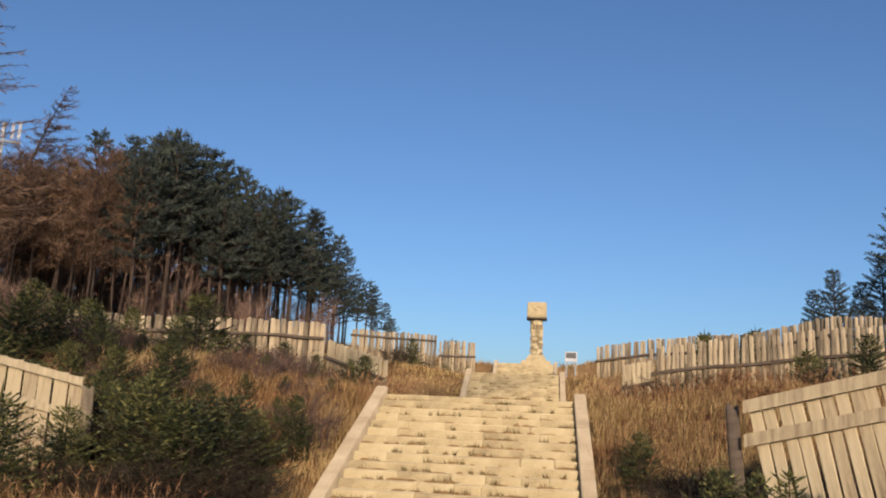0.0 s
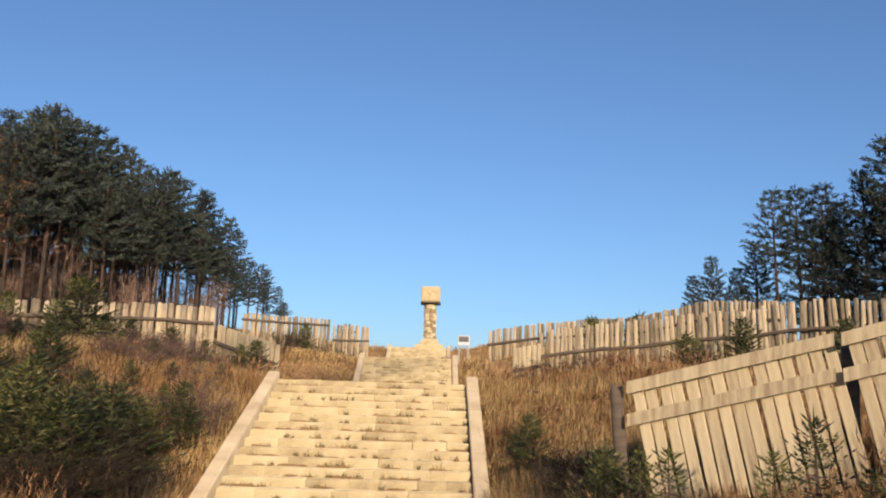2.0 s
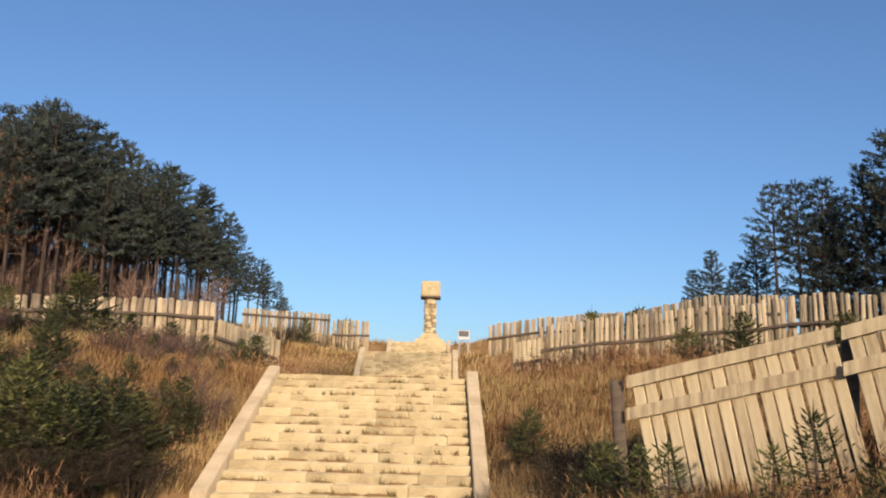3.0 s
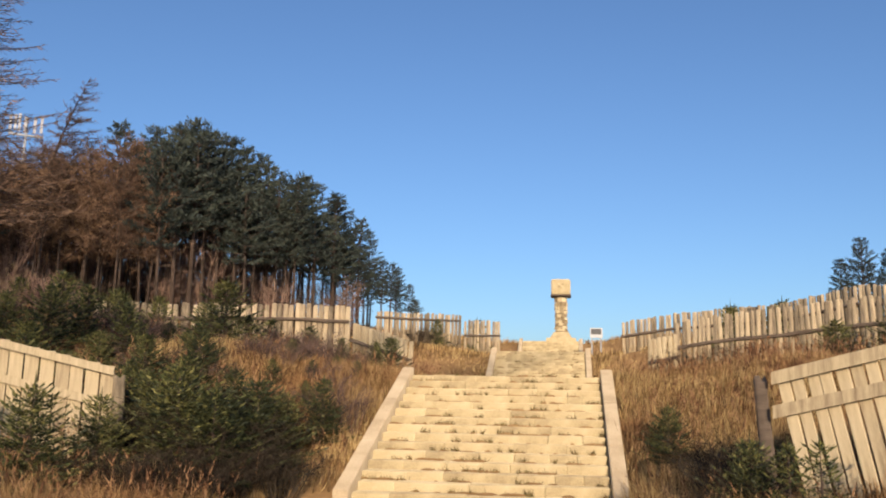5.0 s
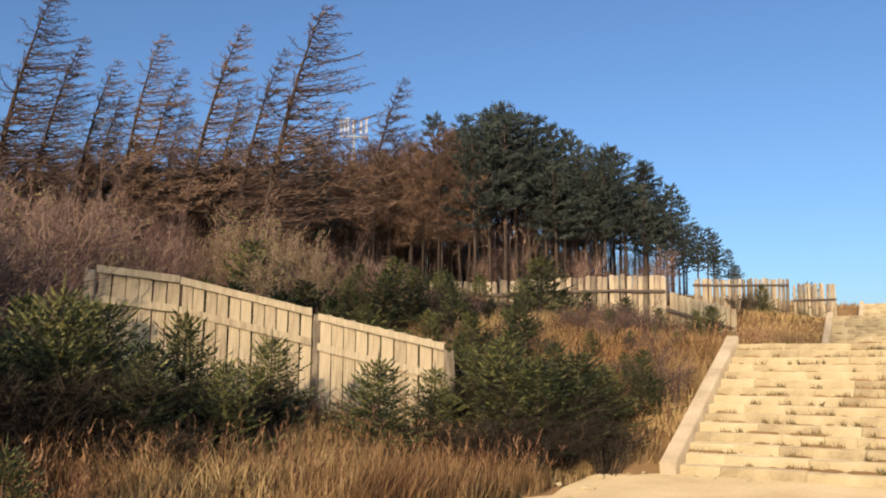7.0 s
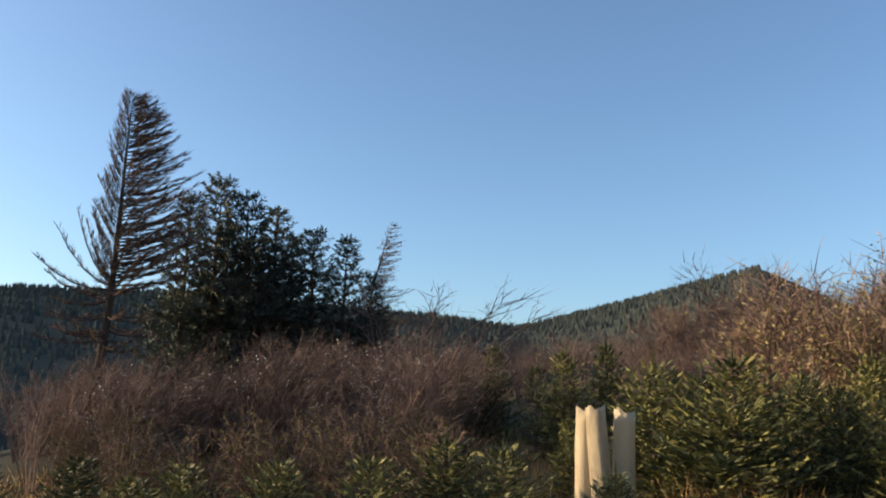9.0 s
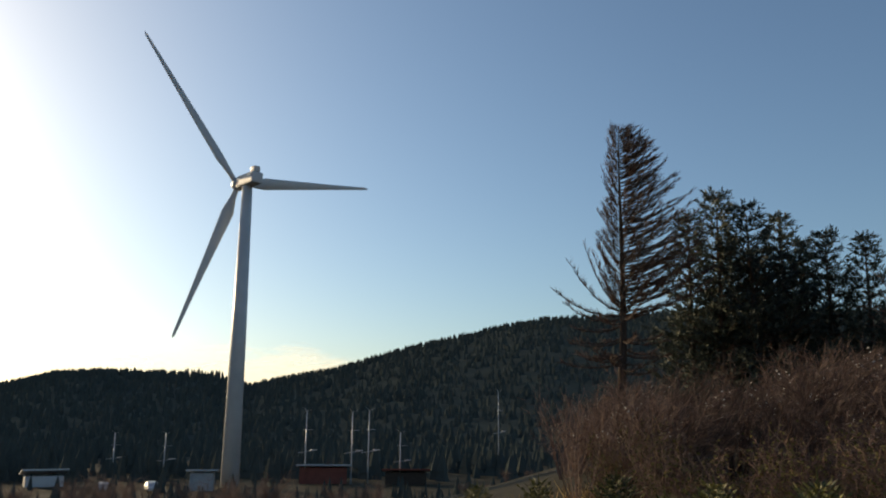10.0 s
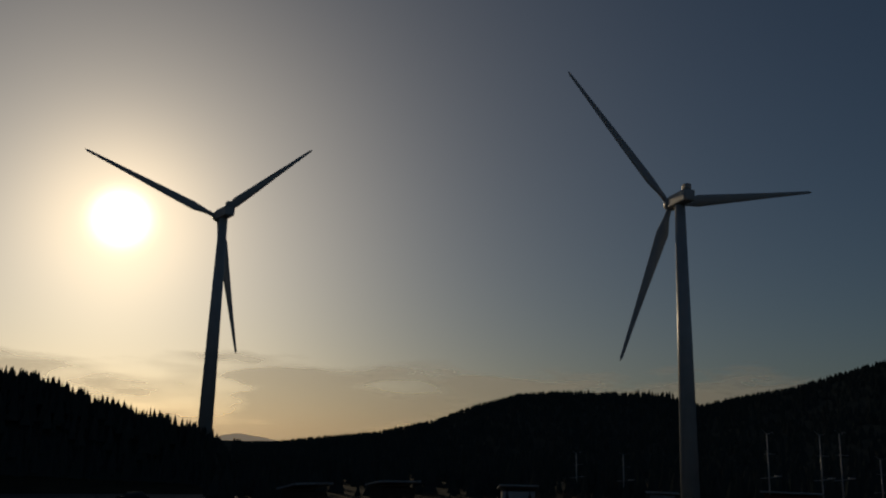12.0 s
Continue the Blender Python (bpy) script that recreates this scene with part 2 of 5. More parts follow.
# ---- ground ----
# the stairs' axis: starts at S0 and runs up the hill; v along it, u across it to the right
S0, TILT = Vector((-0.24, 14.4, 0.0)), -5.14
AX = Vector((math.sin(radians(-TILT)), math.cos(radians(-TILT)), 0))
CX = Vector((AX.y, -AX.x, 0))
STAIR = Matrix.Translation(S0) @ pose(0, 0, 0, 0, 0, TILT)
RISE = [(-60, 0.0), (-0.2, 0.0), (5.8, 2.2), (25.5, 2.5), (29.0, 4.15), (47.0, 4.4), (50.6, 6.2), (56, 6.55), (75, 6.3), (130, 2.0), (400, -2.0)]
RIDGE = [(-180, 3.0), (-60, 3.0), (-36, 3.0), (60, 3.0), (70, 5.0), (79, 9.2), (82, 8.6), (85, 7.9), (87.5, 7.3), (92.5, 6.1), (95, 5.6), (100, 6.2), (115, 7.0), (127, 6.6), (129.4, 6.2), (133.2, 5.4), (137, 4.5),
         (140.8, 3.4), (144.5, 2.7), (146.7, 2.2), (148.6, 2.7), (151.7, 2.9), (156, 2.9), (158.3, 2.7), (161.3, 1.9), (164, 0.9), (167.8, 0.1), (173, -0.5), (175.8, -0.9), (177.6, -1.3),
         (179.4, -0.4), (182.3, 0.4), (185.8, 1.3), (189.1, 2.4), (192.3, 2.7), (200, 3.0)]


def height(x, y):
    d = Vector((x, y, 0)) - S0
    u, v = d.dot(CX), d.dot(AX)
    r, az = math.hypot(x, y), math.degrees(math.atan2(-x, y))
    if az < -140:
        az += 360
    hill = smooth(112, 82, az) * smooth(-120, -75, az)
    z = lerp_table(RISE, v) if abs(u) < 2.6 else (lerp_table(RISE, v - 0.6) + lerp_table(RISE, v + 0.6) + lerp_table(RISE, v)) / 3
    z *= hill
    a = abs(u)
    side = smooth(2.9, 7.5, a) * smooth(1, 14, v) * hill * (0.45 if u < 0 else 0.8)
    if u < 0:
        near = max(0.0, -u - 3.4) * 0.13 * smooth(16, 4, v) * smooth(-40, -18, v)
        back = max(0.0, -u - 8) * 0.10 * smooth(4, 16, v) * hill
    else:
        near = min(1.1, max(0.0, u - 2.4) * 0.28) * smooth(7, 0.5, v) * smooth(-40, -14, v)
        back = max(0.0, u - 13) * 0.05 * smooth(4, 16, v) * hill
    z += side + min(near, 3.5) * (0.25 + 0.75 * hill) + min(back, 4.0)
    z += 0.12 * noise.noise((x * 0.25, y * 0.25, 0)) * smooth(3.0, 5.0, a if v < 6 else 5) * smooth(6, 10, r)
    valley = smooth(118, 140, az) + smooth(-110, -140, az) if az < 170 else 1.0
    out = 0.8 * smooth(8, 16, r) * smooth(80, 95, az) * smooth(135, 122, az)
    z = z * (1 - valley) + out * (1 - smooth(30, 70, r)) - 8.0 * smooth(14, 95, r) * valley - 8.0 * smooth(45, 130, r) * (1 - hill) * (1 - valley)
    near = smooth(175.5, 178.5, az) * smooth(225, 205, az)
    rr = 1200 - 1032 * near
    r0 = 260 - 106 * near
    if r > r0:
        top = rr * math.tan(radians(lerp_table(RIDGE, az))) + 1.7
        if r < rr:
            k = smooth(r0, rr, r)
            z = z * (1 - k) + (top + 9 * (1 - near) * noise.noise((az * 0.3, r * 0.004, 3)) * (1 - k)) * k
        else:
            z = top * (1 - smooth(rr * 1.05, rr * 2.2, r)) - 30 * smooth(rr * 1.2, rr * 3, r)
    return z


def spot(az, d):
    x, y = -math.sin(radians(az)) * d, math.cos(radians(az)) * d
    return Vector((x, y, height(x, y)))


geo = Geo()
radii = [0.6 * 1.075 ** k for k in range(126)]
N_AZ = 420
geo.v.append((0, 0, 0))
for r in radii:
    for j in range(N_AZ):
        a = 2 * math.pi * j / N_AZ
        x, y = r * math.cos(a), r * math.sin(a)
        d = Vector((x, y, 0)) - S0
        u, v = d.dot(CX), d.dot(AX)
        z = height(x, y)
        z -= 0.35 * smooth(3.0, 2.4, abs(u)) * smooth(-0.6, 0.4, v) * smooth(52, 50, v)
        geo.v.append((x, y, z - 0.03))
for j in range(N_AZ):
    geo.f.append((0, 1 + j, 1 + (j + 1) % N_AZ))
for k in range(len(radii) - 1):
    o, p = 1 + k * N_AZ, 1 + (k + 1) * N_AZ
    for j in range(N_AZ):
        i = (j + 1) % N_AZ
        geo.f.append((o + j, p + j, p + i, o + i))
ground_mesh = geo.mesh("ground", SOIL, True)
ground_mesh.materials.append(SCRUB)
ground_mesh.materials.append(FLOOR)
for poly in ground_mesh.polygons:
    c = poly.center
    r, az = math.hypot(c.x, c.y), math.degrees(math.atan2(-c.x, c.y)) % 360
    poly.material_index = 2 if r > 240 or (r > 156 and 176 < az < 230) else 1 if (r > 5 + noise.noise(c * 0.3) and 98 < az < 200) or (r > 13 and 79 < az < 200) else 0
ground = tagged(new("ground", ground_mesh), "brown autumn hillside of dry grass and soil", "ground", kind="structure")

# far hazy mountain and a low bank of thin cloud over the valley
# haze over the mountain is imitated by a warm emission in its material
HAZE_GLOW = bpy.data.materials.new("haze_glow")
HAZE_GLOW.use_nodes = True
HAZE_GLOW.node_tree.nodes["Principled BSDF"].inputs["Base Color"].default_value = (0.30, 0.29, 0.27, 1)
HAZE_GLOW.node_tree.nodes["Principled BSDF"].inputs["Emission Color"].default_value = (1.0, 0.86, 0.70, 1)
HAZE_GLOW.node_tree.nodes["Principled BSDF"].inputs["Emission Strength"].default_value = 1.0
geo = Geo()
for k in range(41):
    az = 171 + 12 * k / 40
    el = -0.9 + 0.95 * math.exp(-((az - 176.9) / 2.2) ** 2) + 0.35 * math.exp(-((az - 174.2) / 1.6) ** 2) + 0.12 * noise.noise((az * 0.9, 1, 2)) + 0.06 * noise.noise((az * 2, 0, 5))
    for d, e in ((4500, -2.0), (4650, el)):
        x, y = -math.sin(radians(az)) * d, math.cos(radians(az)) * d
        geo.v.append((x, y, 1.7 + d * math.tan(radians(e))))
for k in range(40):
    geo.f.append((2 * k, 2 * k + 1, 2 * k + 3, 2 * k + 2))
tagged(new("backdrop_mountain", geo.mesh("backdrop_mountain", HAZE_GLOW, True)), "mountain far beyond the valley, made pale by a haze glow", "mountain", kind="structure")

CLOUD = bpy.data.materials.new("thin_cloud")
CLOUD.use_nodes = True
cn, cl = CLOUD.node_tree.nodes, CLOUD.node_tree.links
cn.remove(cn["Principled BSDF"])
tc = cn.new("ShaderNodeTexCoord")
mp = cn.new("ShaderNodeMapping")
mp.inputs["Scale"].default_value = (0.0011, 0.0011, 0.0055)
cl.new(tc.outputs["Object"], mp.inputs["Vector"])
cz = cn.new("ShaderNodeTexNoise")
cz.inputs["Scale"].default_value, cz.inputs["Detail"].default_value, cz.inputs["Roughness"].default_value = 1.6, 4, 0.5
cl.new(mp.outputs[0], cz.inputs["Vector"])
sep = cn.new("ShaderNodeSeparateXYZ")
cl.new(tc.outputs["Object"], sep.inputs[0])
rise = cn.new("ShaderNodeMapRange")
rise.inputs["From Min"].default_value, rise.inputs["From Max"].default_value = 330, 500
rise.inputs["To Min"].default_value, rise.inputs["To Max"].default_value = 0.12, -0.32
cl.new(sep.outputs["Z"], rise.inputs["Value"])
addn = cn.new("ShaderNodeMath")
cl.new(cz.outputs["Fac"], addn.inputs[0])
cl.new(rise.outputs[0], addn.inputs[1])
edge = cn.new("ShaderNodeMapRange")
edge.inputs["From Min"].default_value, edge.inputs["From Max"].default_value, edge.inputs["To Max"].default_value = 0.40, 0.62, 0.5
cl.new(addn.outputs[0], edge.inputs["Value"])
lit = cn.new("ShaderNodeBsdfTranslucent")
lit.inputs["Color"].default_value = (0.85, 0.82, 0.78, 1)
clear = cn.new("ShaderNodeBsdfTransparent")
mixc = cn.new("ShaderNodeMixShader")
cl.new(edge.outputs[0], mixc.inputs[0])
cl.new(clear.outputs[0], mixc.inputs[1])
cl.new(lit.outputs[0], mixc.inputs[2])
cl.new(mixc.outputs[0], cn["Material Output"].inputs["Surface"])
geo = Geo()
for k in range(49):
    az = 124 + 74 * k / 48
    for d, e in ((4800, -1.0), (4800, 6.9)):
        geo.v.append((-math.sin(radians(az)) * d, math.cos(radians(az)) * d, 1.7 + d * math.tan(radians(e))))
for k in range(48):
    geo.f.append((2 * k, 2 * k + 1, 2 * k + 3, 2 * k + 2))
tagged(new("backdrop_cloud", geo.mesh("backdrop_cloud", CLOUD, True)), "low bank of thin pale cloud", "cloud", kind="structure")

# paved landing in front of the stairs, with a broken edge
geo = Geo()
rng = random.Random(3)
left, right = [], []
for k in range(25):
    v = -20.0 + k * 20.0 / 24
    left.append((-3.3 + rng.uniform(-0.25, 0.25) + 0.6 * smooth(-6, -20, v) * -2, v))
    right.append((2.45 + rng.uniform(-0.2, 0.2) + 2 * smooth(-10, -20, v), v))
for (a, v), (b, w) in zip(left, right):
    geo.v += [(a, v, -0.12), (a + 0.03, v, 0.004), (b - 0.03, w, 0.004), (b, w, -0.12)]
for k in range(24):
    for j in range(3):
        geo.f.append((4 * k + j, 4 * k + j + 1, 4 * k + j + 5, 4 * k + j + 4))
landing = tagged(new("pavement", geo.mesh("pavement", PAVING)), "sandy worn concrete landing before the stairs", "pavement", kind="structure")
landing.matrix_world = STAIR


# paths over the two terraces between the flights
for v0, v1, z0, z1 in ((5.9, 25.6, 2.28, 2.6), (29.0, 46.9, 4.24, 4.45), (50.7, 60.0, 6.33, 6.6)):
    geo = Geo()
    geo.box((-2.1, v0, -0.3), (2.1, v1, 0.0))
    geo.v = [(x, y, z + z0 + (z1 - z0) * (y - v0) / (v1 - v0)) for x, y, z in geo.v]
    tagged(new("path", geo.mesh("path", PAVING)), "sandy path along the terrace between flights", "path", kind="structure").matrix_world = STAIR

# ---- stairs ----
def flight(v0, z0, steps, riser, tread, half, label, seed):
    """A flight of rough stone blocks between two sloping stone kerbs."""
    rng = random.Random(seed)
    base = tagged(new("stone_stairs"), label, "stairs", kind="structure")
    base.matrix_world = STAIR @ Matrix.Translation((0, v0, z0))
    for s in range(steps):
        x = -half
        while x < half - 0.01:
            w = rng.choice((0.5, 0.65, 0.8, 1.0, 1.3))
            if half - x - w < 0.35:
                w = half - x
            g = Geo()
            g.box((0.002, 0, -0.28), (w - 0.002, tread + 0.22, riser), 0.008, rng)
            g = bevelled(g, 0.018)
            child("stone_block", g.mesh("stone_block", STONE), base,
                  Matrix.Translation((x, s * tread + rng.uniform(-0.015, 0.015), s * riser + rng.uniform(-0.010, 0.006))))
            x += w
    run, up = steps * tread, steps * riser
    for side in (-1, 1):
        n = max(2, int(run / 1.6))
        for k in range(n):
            a, b = k / n, (k + 1) / n - 0.004
            g = Geo()
            lift, deep = 0.20, 0.5
            y0, y1, za, zb = a * run - 0.15, b * run - 0.15, a * up + lift, b * up + lift
            x0, x1 = (half + 0.015, half + 0.285) if side > 0 else (-half - 0.285, -half - 0.015)
            g.add(((x0, y0, za - deep), (x1, y0, za - deep), (x1, y1, zb - deep), (x0, y1, zb - deep), (x0, y0, za), (x1, y0, za), (x1, y1, zb), (x0, y1, zb)),
                  ((3, 2, 1, 0), (4, 5, 6, 7), (0, 1, 5, 4), (1, 2, 6, 5), (2, 3, 7, 6), (3, 0, 4, 7)))
            g = bevelled(g, 0.02)
            child("kerb_stone", g.mesh("kerb_stone", CURB), base)
    return base


def step_weeds(v0, z0, steps, riser, tread, half, seed, count):
    """Soil and dry weeds gathered at the back of the treads."""
    rng = random.Random(seed)
    soil, weed = Geo(), Geo()
    for s in range(steps):
        for k in range(count):
            x, ln = rng.uniform(-half, half), rng.uniform(0.08, 0.4) * rng.choice((0.6, 1, 1.4))
            y, z, hgt, dp = (s + 1) * tread, (s + 1) * riser - 0.005, rng.uniform(0.015, 0.05), rng.uniform(0.06, 0.2)
            n = 5
            o = len(soil.v)
            for i in range(n + 1):
                t = i / n
                w = math.sin(math.pi * t) ** 0.6 if 0 < t < 1 else 0.05
                xx = x + ln * (t - 0.5)
                soil.v += [(xx, y - dp * w * rng.uniform(0.7, 1.1), z), (xx, y - dp * w * 0.4, z + hgt * w), (xx, y + 0.02, z + hgt * w)]
            for i in range(n):
                soil.f += [(o + 3 * i, o + 3 * i + 3, o + 3 * i + 4, o + 3 * i + 1), (o + 3 * i + 1, o + 3 * i + 4, o + 3 * i + 5, o + 3 * i + 2)]
            if rng.random() < 0.55:
                for b in range(rng.randrange(8, 26)):
                    d = Vector((rng.gauss(0, 0.5), rng.gauss(-0.3, 0.4), 1)).normalized()
                    weed.sliver((x + rng.gauss(0, ln * 0.25), y - rng.uniform(0, 0.08), z), d, rng.uniform(0.05, 0.15), 0.014, Vector((1, 0, 0)))
    m = STAIR @ Matrix.Translation((0, v0, z0))
    tagged(new("step_soil", soil.mesh("step_soil", SOIL)), "brown soil gathered on the stone steps", "soil", kind="stuff").matrix_world = m
    tagged(new("step_weeds", weed.mesh("step_weeds", WEED)), "small dry weeds growing from the steps", "weeds", kind="stuff").matrix_world = m


step_weeds(0.0, 0.0, 15, 0.153, 0.387, 2.15, 71, 15)
step_weeds(25.7, 2.6, 11, 0.15, 0.29, 2.15, 72, 8)
flight(0.0, 0.0, 15, 0.153, 0.387, 2.17, "wide flight of yellow stone steps with grey kerbs", 1)
flight(25.7, 2.6, 11, 0.15, 0.29, 2.2, "upper flight of yellow stone steps on the hill", 2)
flight(47.0, 4.45, 12, 0.157, 0.30, 2.1, "last flight of pale stone steps below the monument", 5)


# ---- monument ----
def monument():
    ob = tagged(new("stone_monument"), "tall yellow rubble-stone pillar with a square head", "monument")
    g = Geo()
    g.box((-1.15, -1.15, -0.6), (1.15, 1.15, 0.10))
    child("plinth", bevelled(g, 0.04).mesh("plinth", STONE), ob)
    g = Geo()  # flared foot
    lo, hi = 0.86, 0.56
    g.add([(-lo, -lo, 0.1), (lo, -lo, 0.1), (lo, lo, 0.1), (-lo, lo, 0.1), (-hi, -hi, 0.62), (hi, -hi, 0.62), (hi, hi, 0.62), (-hi, hi, 0.62)],
          ((3, 2, 1, 0), (4, 5, 6, 7), (0, 1, 5, 4), (1, 2, 6, 5), (2, 3, 7, 6), (3, 0, 4, 7)))
    child("foot", bevelled(g, 0.05).mesh("foot", STONE), ob)
    g = Geo()
    g.tube([(0, 0, 0.6), (0, 0, 3.45)], [0.40, 0.40], 12)
    shaft = child("shaft", g.mesh("shaft", MORTAR), ob, label="column of rough rubble stones in mortar")
    rng = random.Random(8)
    z = 0.62
    while z < 3.38:
        hgt = min(rng.uniform(0.2, 0.36), 3.42 - z)
        a = rng.uniform(0, 1)
        end = a + 2 * math.pi
        while a < end - 0.15:
            w = min(rng.uniform(0.5, 1.1), end - a)
            r, dz = rng.uniform(0.43, 0.54), rng.uniform(-0.03, 0.03)
            g = Geo()
            c = [(rad * math.cos(a + q), rad * math.sin(a + q), z + dz + zz) for zz in (0.015, hgt - 0.015) for rad, q in ((0.3, 0.03), (0.3, w - 0.03), (r * rng.uniform(0.95, 1.05), w - 0.04), (r * 1.04, w * 0.5), (r * rng.uniform(0.95, 1.05), 0.04))]
            g.add(c, ((4, 3, 2, 1, 0), (5, 6, 7, 8, 9), (0, 1, 6, 5), (1, 2, 7, 6), (2, 3, 8, 7), (3, 4, 9, 8), (4, 0, 5, 9)))
            child("stone", bevelled(g, 0.025).mesh("stone", RUBBLE), shaft)
            a += w
        z += hgt
    # added dark strip that paints the shadow line below the head
    g = Geo()
    g.box((-0.80, -0.80, 3.42), (0.80, 0.80, 3.54))
    child("slab", bevelled(g, 0.02).mesh("slab", RAIL), ob, label="thin dark sheet standing for the shadow under the head")
    g = Geo()
    g.box((-0.76, -0.76, 3.54), (0.76, 0.76, 4.78))
    g = bevelled(g, 0.2, 3)
    head = child("head", g.mesh("head", STONE, True), ob)
    for turn in (35, -35):  # crossed strokes carved on the front
        g = Geo()
        g.box((-0.26, -0.02, -0.035), (0.26, 0.012, 0.035))
        child("carved_stroke", bevelled(g, 0.008).mesh("carved_stroke", RUBBLE), head, pose(0, -0.762, 4.26, 0, turn, 0))
    return ob


MON = STAIR @ Vector((0.75, 53.0, 0))
monument().matrix_world = Matrix.Translation((MON.x, MON.y, 6.6)) @ pose(0, 0, 0, 0, 0, TILT)


# ---- fences ----
def pole_meshes(count, radius, length, seed, material, square=False):
    rng = random.Random(seed)
    out = []
    for k in range(count):
        g = Geo()
        ln = length * (rng.uniform(0.985, 1.0) if square else rng.uniform(0.965, 1.015))
        if square:
            g.box((-radius, -0.02, 0), (radius, 0.02, ln), 0.006, rng)
            g = bevelled(g, 0.006)
        else:
            b = rng.uniform(-0.03, 0.03)
            g.tube([(0, 0, 0), (b, 0, ln * 0.5), (0, 0, ln * 0.97), (0, 0, ln)], [radius, radius * rng.uniform(0.88, 1.0), radius * 0.9, radius * 0.72], 10)
        out.append(g.mesh("pole", material, not square))
    return out


def fence(name, label, pts, tops, height_, pitch, radius, seed, material=POLE, square=False, rails=(0.56,), rail_r=0.075, lean=2.0, tilt=0.0):
    """Upright poles along a line of plan points; tops gives the top's height at each point."""
    rng = random.Random(seed)
    base = tagged(new(name), label, "fence", group="palisade fences")
    base.matrix_world = Matrix.Translation((*pts[0], tops[0] - height_))
    meshes = pole_meshes(7, radius, height_, seed, material, square)
    inv = base.matrix_world.inverted()
    for (p, q, za, zb) in zip(pts, pts[1:], tops, tops[1:]):
        p, q = Vector((*p, 0)), Vector((*q, 0))
        n = max(2, round((q - p).length / pitch))
        turn = math.degrees(math.atan2(q.y - p.y, q.x - p.x))
        for k in range(n):
            t = (k + 0.5) / n
            c = p.lerp(q, t)
            z = za + (zb - za) * t - height_
            c = c - (q - p).normalized() * (height_ * math.tan(radians(tilt)))
            child("board" if square else "pole", meshes[rng.randrange(7)], base, inv @ pose(c.x, c.y, z, rng.uniform(-lean, lean), tilt + rng.uniform(-lean, lean), turn + (0 if square else rng.uniform(0, 360))))
        d = (q - p).normalized()
        back = Vector((d.y, -d.x, 0))
        if back.dot(p) > 0:
            back = -back
        for f in rails:
            g = Geo()
            off = back * (radius * (0.4 if square else 1) + rail_r)
            a = Vector((p.x, p.y, za - height_ * (1 - f))) + off
            b = Vector((q.x, q.y, zb - height_ * (1 - f))) + off
            if square:
                w = rail_r
                s = back * 0.02
                up = Vector((0, 0, w))
                g.add([v - Vector(base.matrix_world.translation) for v in (a - up - s, b - up - s, b + up - s, a + up - s, a - up + s, b - up + s, b + up + s, a + up + s)],
                      ((0, 1, 2, 3), (7, 6, 5, 4), (0, 4, 5, 1), (1, 5, 6, 2), (2, 6, 7, 3), (3, 7, 4, 0)))
            else:
                g.tube([v - base.matrix_world.translation for v in (a, a.lerp(b, 0.5) + Vector((0, 0, rng.uniform(-0.03, 0.03))), b)], [rail_r, rail_r * 0.9, rail_r * 0.8], 6)
            child("rail", g.mesh("rail", material if square else RAIL), base)
    return base


def polar(az, d):
    return (-math.sin(radians(az)) * d, math.cos(radians(az)) * d)


def at_el(d, el):
    return 1.7 + d * math.tan(radians(el))


# left hillside, three palisades one behind the other and a slanting pale panel
fence("palisade_fence", "weathered grey-brown palisade of upright round poles", [polar(26.09, 34), polar(21.34, 34), polar(12.75, 33), polar(9.76, 32)], [at_el(34, 5.78), at_el(34, 5.94), at_el(33, 6.27), at_el(32, 6.23)], 2.25, 0.235, 0.104, 11, rails=(0.72,), lean=1.2)
fence("palisade_fence", "low slanting pale palisade beside the grass", [polar(9.56, 32), polar(5.53, 30)], [at_el(32, 5.1), at_el(30, 3.92)], 1.15, 0.2, 0.088, 12, material=BOARD, rails=(0.42,), lean=1.5)
fence("palisade_fence", "far palisade of thin weathered poles", [polar(8.06, 52), polar(2.27, 51)], [at_el(52, 5.92), at_el(51, 5.79)], 2.0, 0.21, 0.095, 13, rails=(0.8,), lean=1.5)
fence("palisade_fence", "small palisade of thin poles on the hill's brow", [polar(2.06, 57), polar(-0.41, 57)], [at_el(57, 5.42), at_el(57, 5.44)], 2.6, 0.21, 0.088, 14, rails=(0.6,), lean=1.5)
# right hillside
fence("palisade_fence", "long sagging palisade of weathered poles climbing the slope", [polar(-11.92, 33), polar(-15.87, 33), polar(-18.83, 33), polar(-22.78, 32.5), polar(-25.56, 32), polar(-27.93, 31.5), polar(-29.58, 31), polar(-33.27, 30.5), polar(-38.51, 30)], [at_el(33, 5.38), at_el(33, 5.97), at_el(33, 6.21), at_el(32.5, 6.72), at_el(32, 6.88), at_el(31.5, 7.3), at_el(31, 7.44), at_el(30.5, 7.33), at_el(30, 7.12)], 2.0, 0.195, 0.086, 15, rails=(0.5,), lean=2.2)
fence("palisade_fence", "palisade running behind along the slope", [polar(-8.49, 46), polar(-11.73, 45), polar(-15.5, 43), polar(-18.1, 41), polar(-21.01, 39.5), polar(-22.81, 38.5), polar(-27.61, 37.5)], [at_el(46, 5.38), at_el(45, 5.91), at_el(43, 6.26), at_el(41, 6.39), at_el(39.5, 7.03), at_el(38.5, 7.46), at_el(37.5, 7.38)], 2.0, 0.2, 0.088, 16, rails=(0.6,), lean=1.8)
fence("palisade_fence", "short pale palisade panel at the slope's foot", [polar(-10.11, 31), polar(-12.0, 31.5)], [at_el(31, 4.21), at_el(31.5, 4.62)], 1.25, 0.2, 0.088, 17, material=BOARD, rails=(0.35,), lean=1.5)


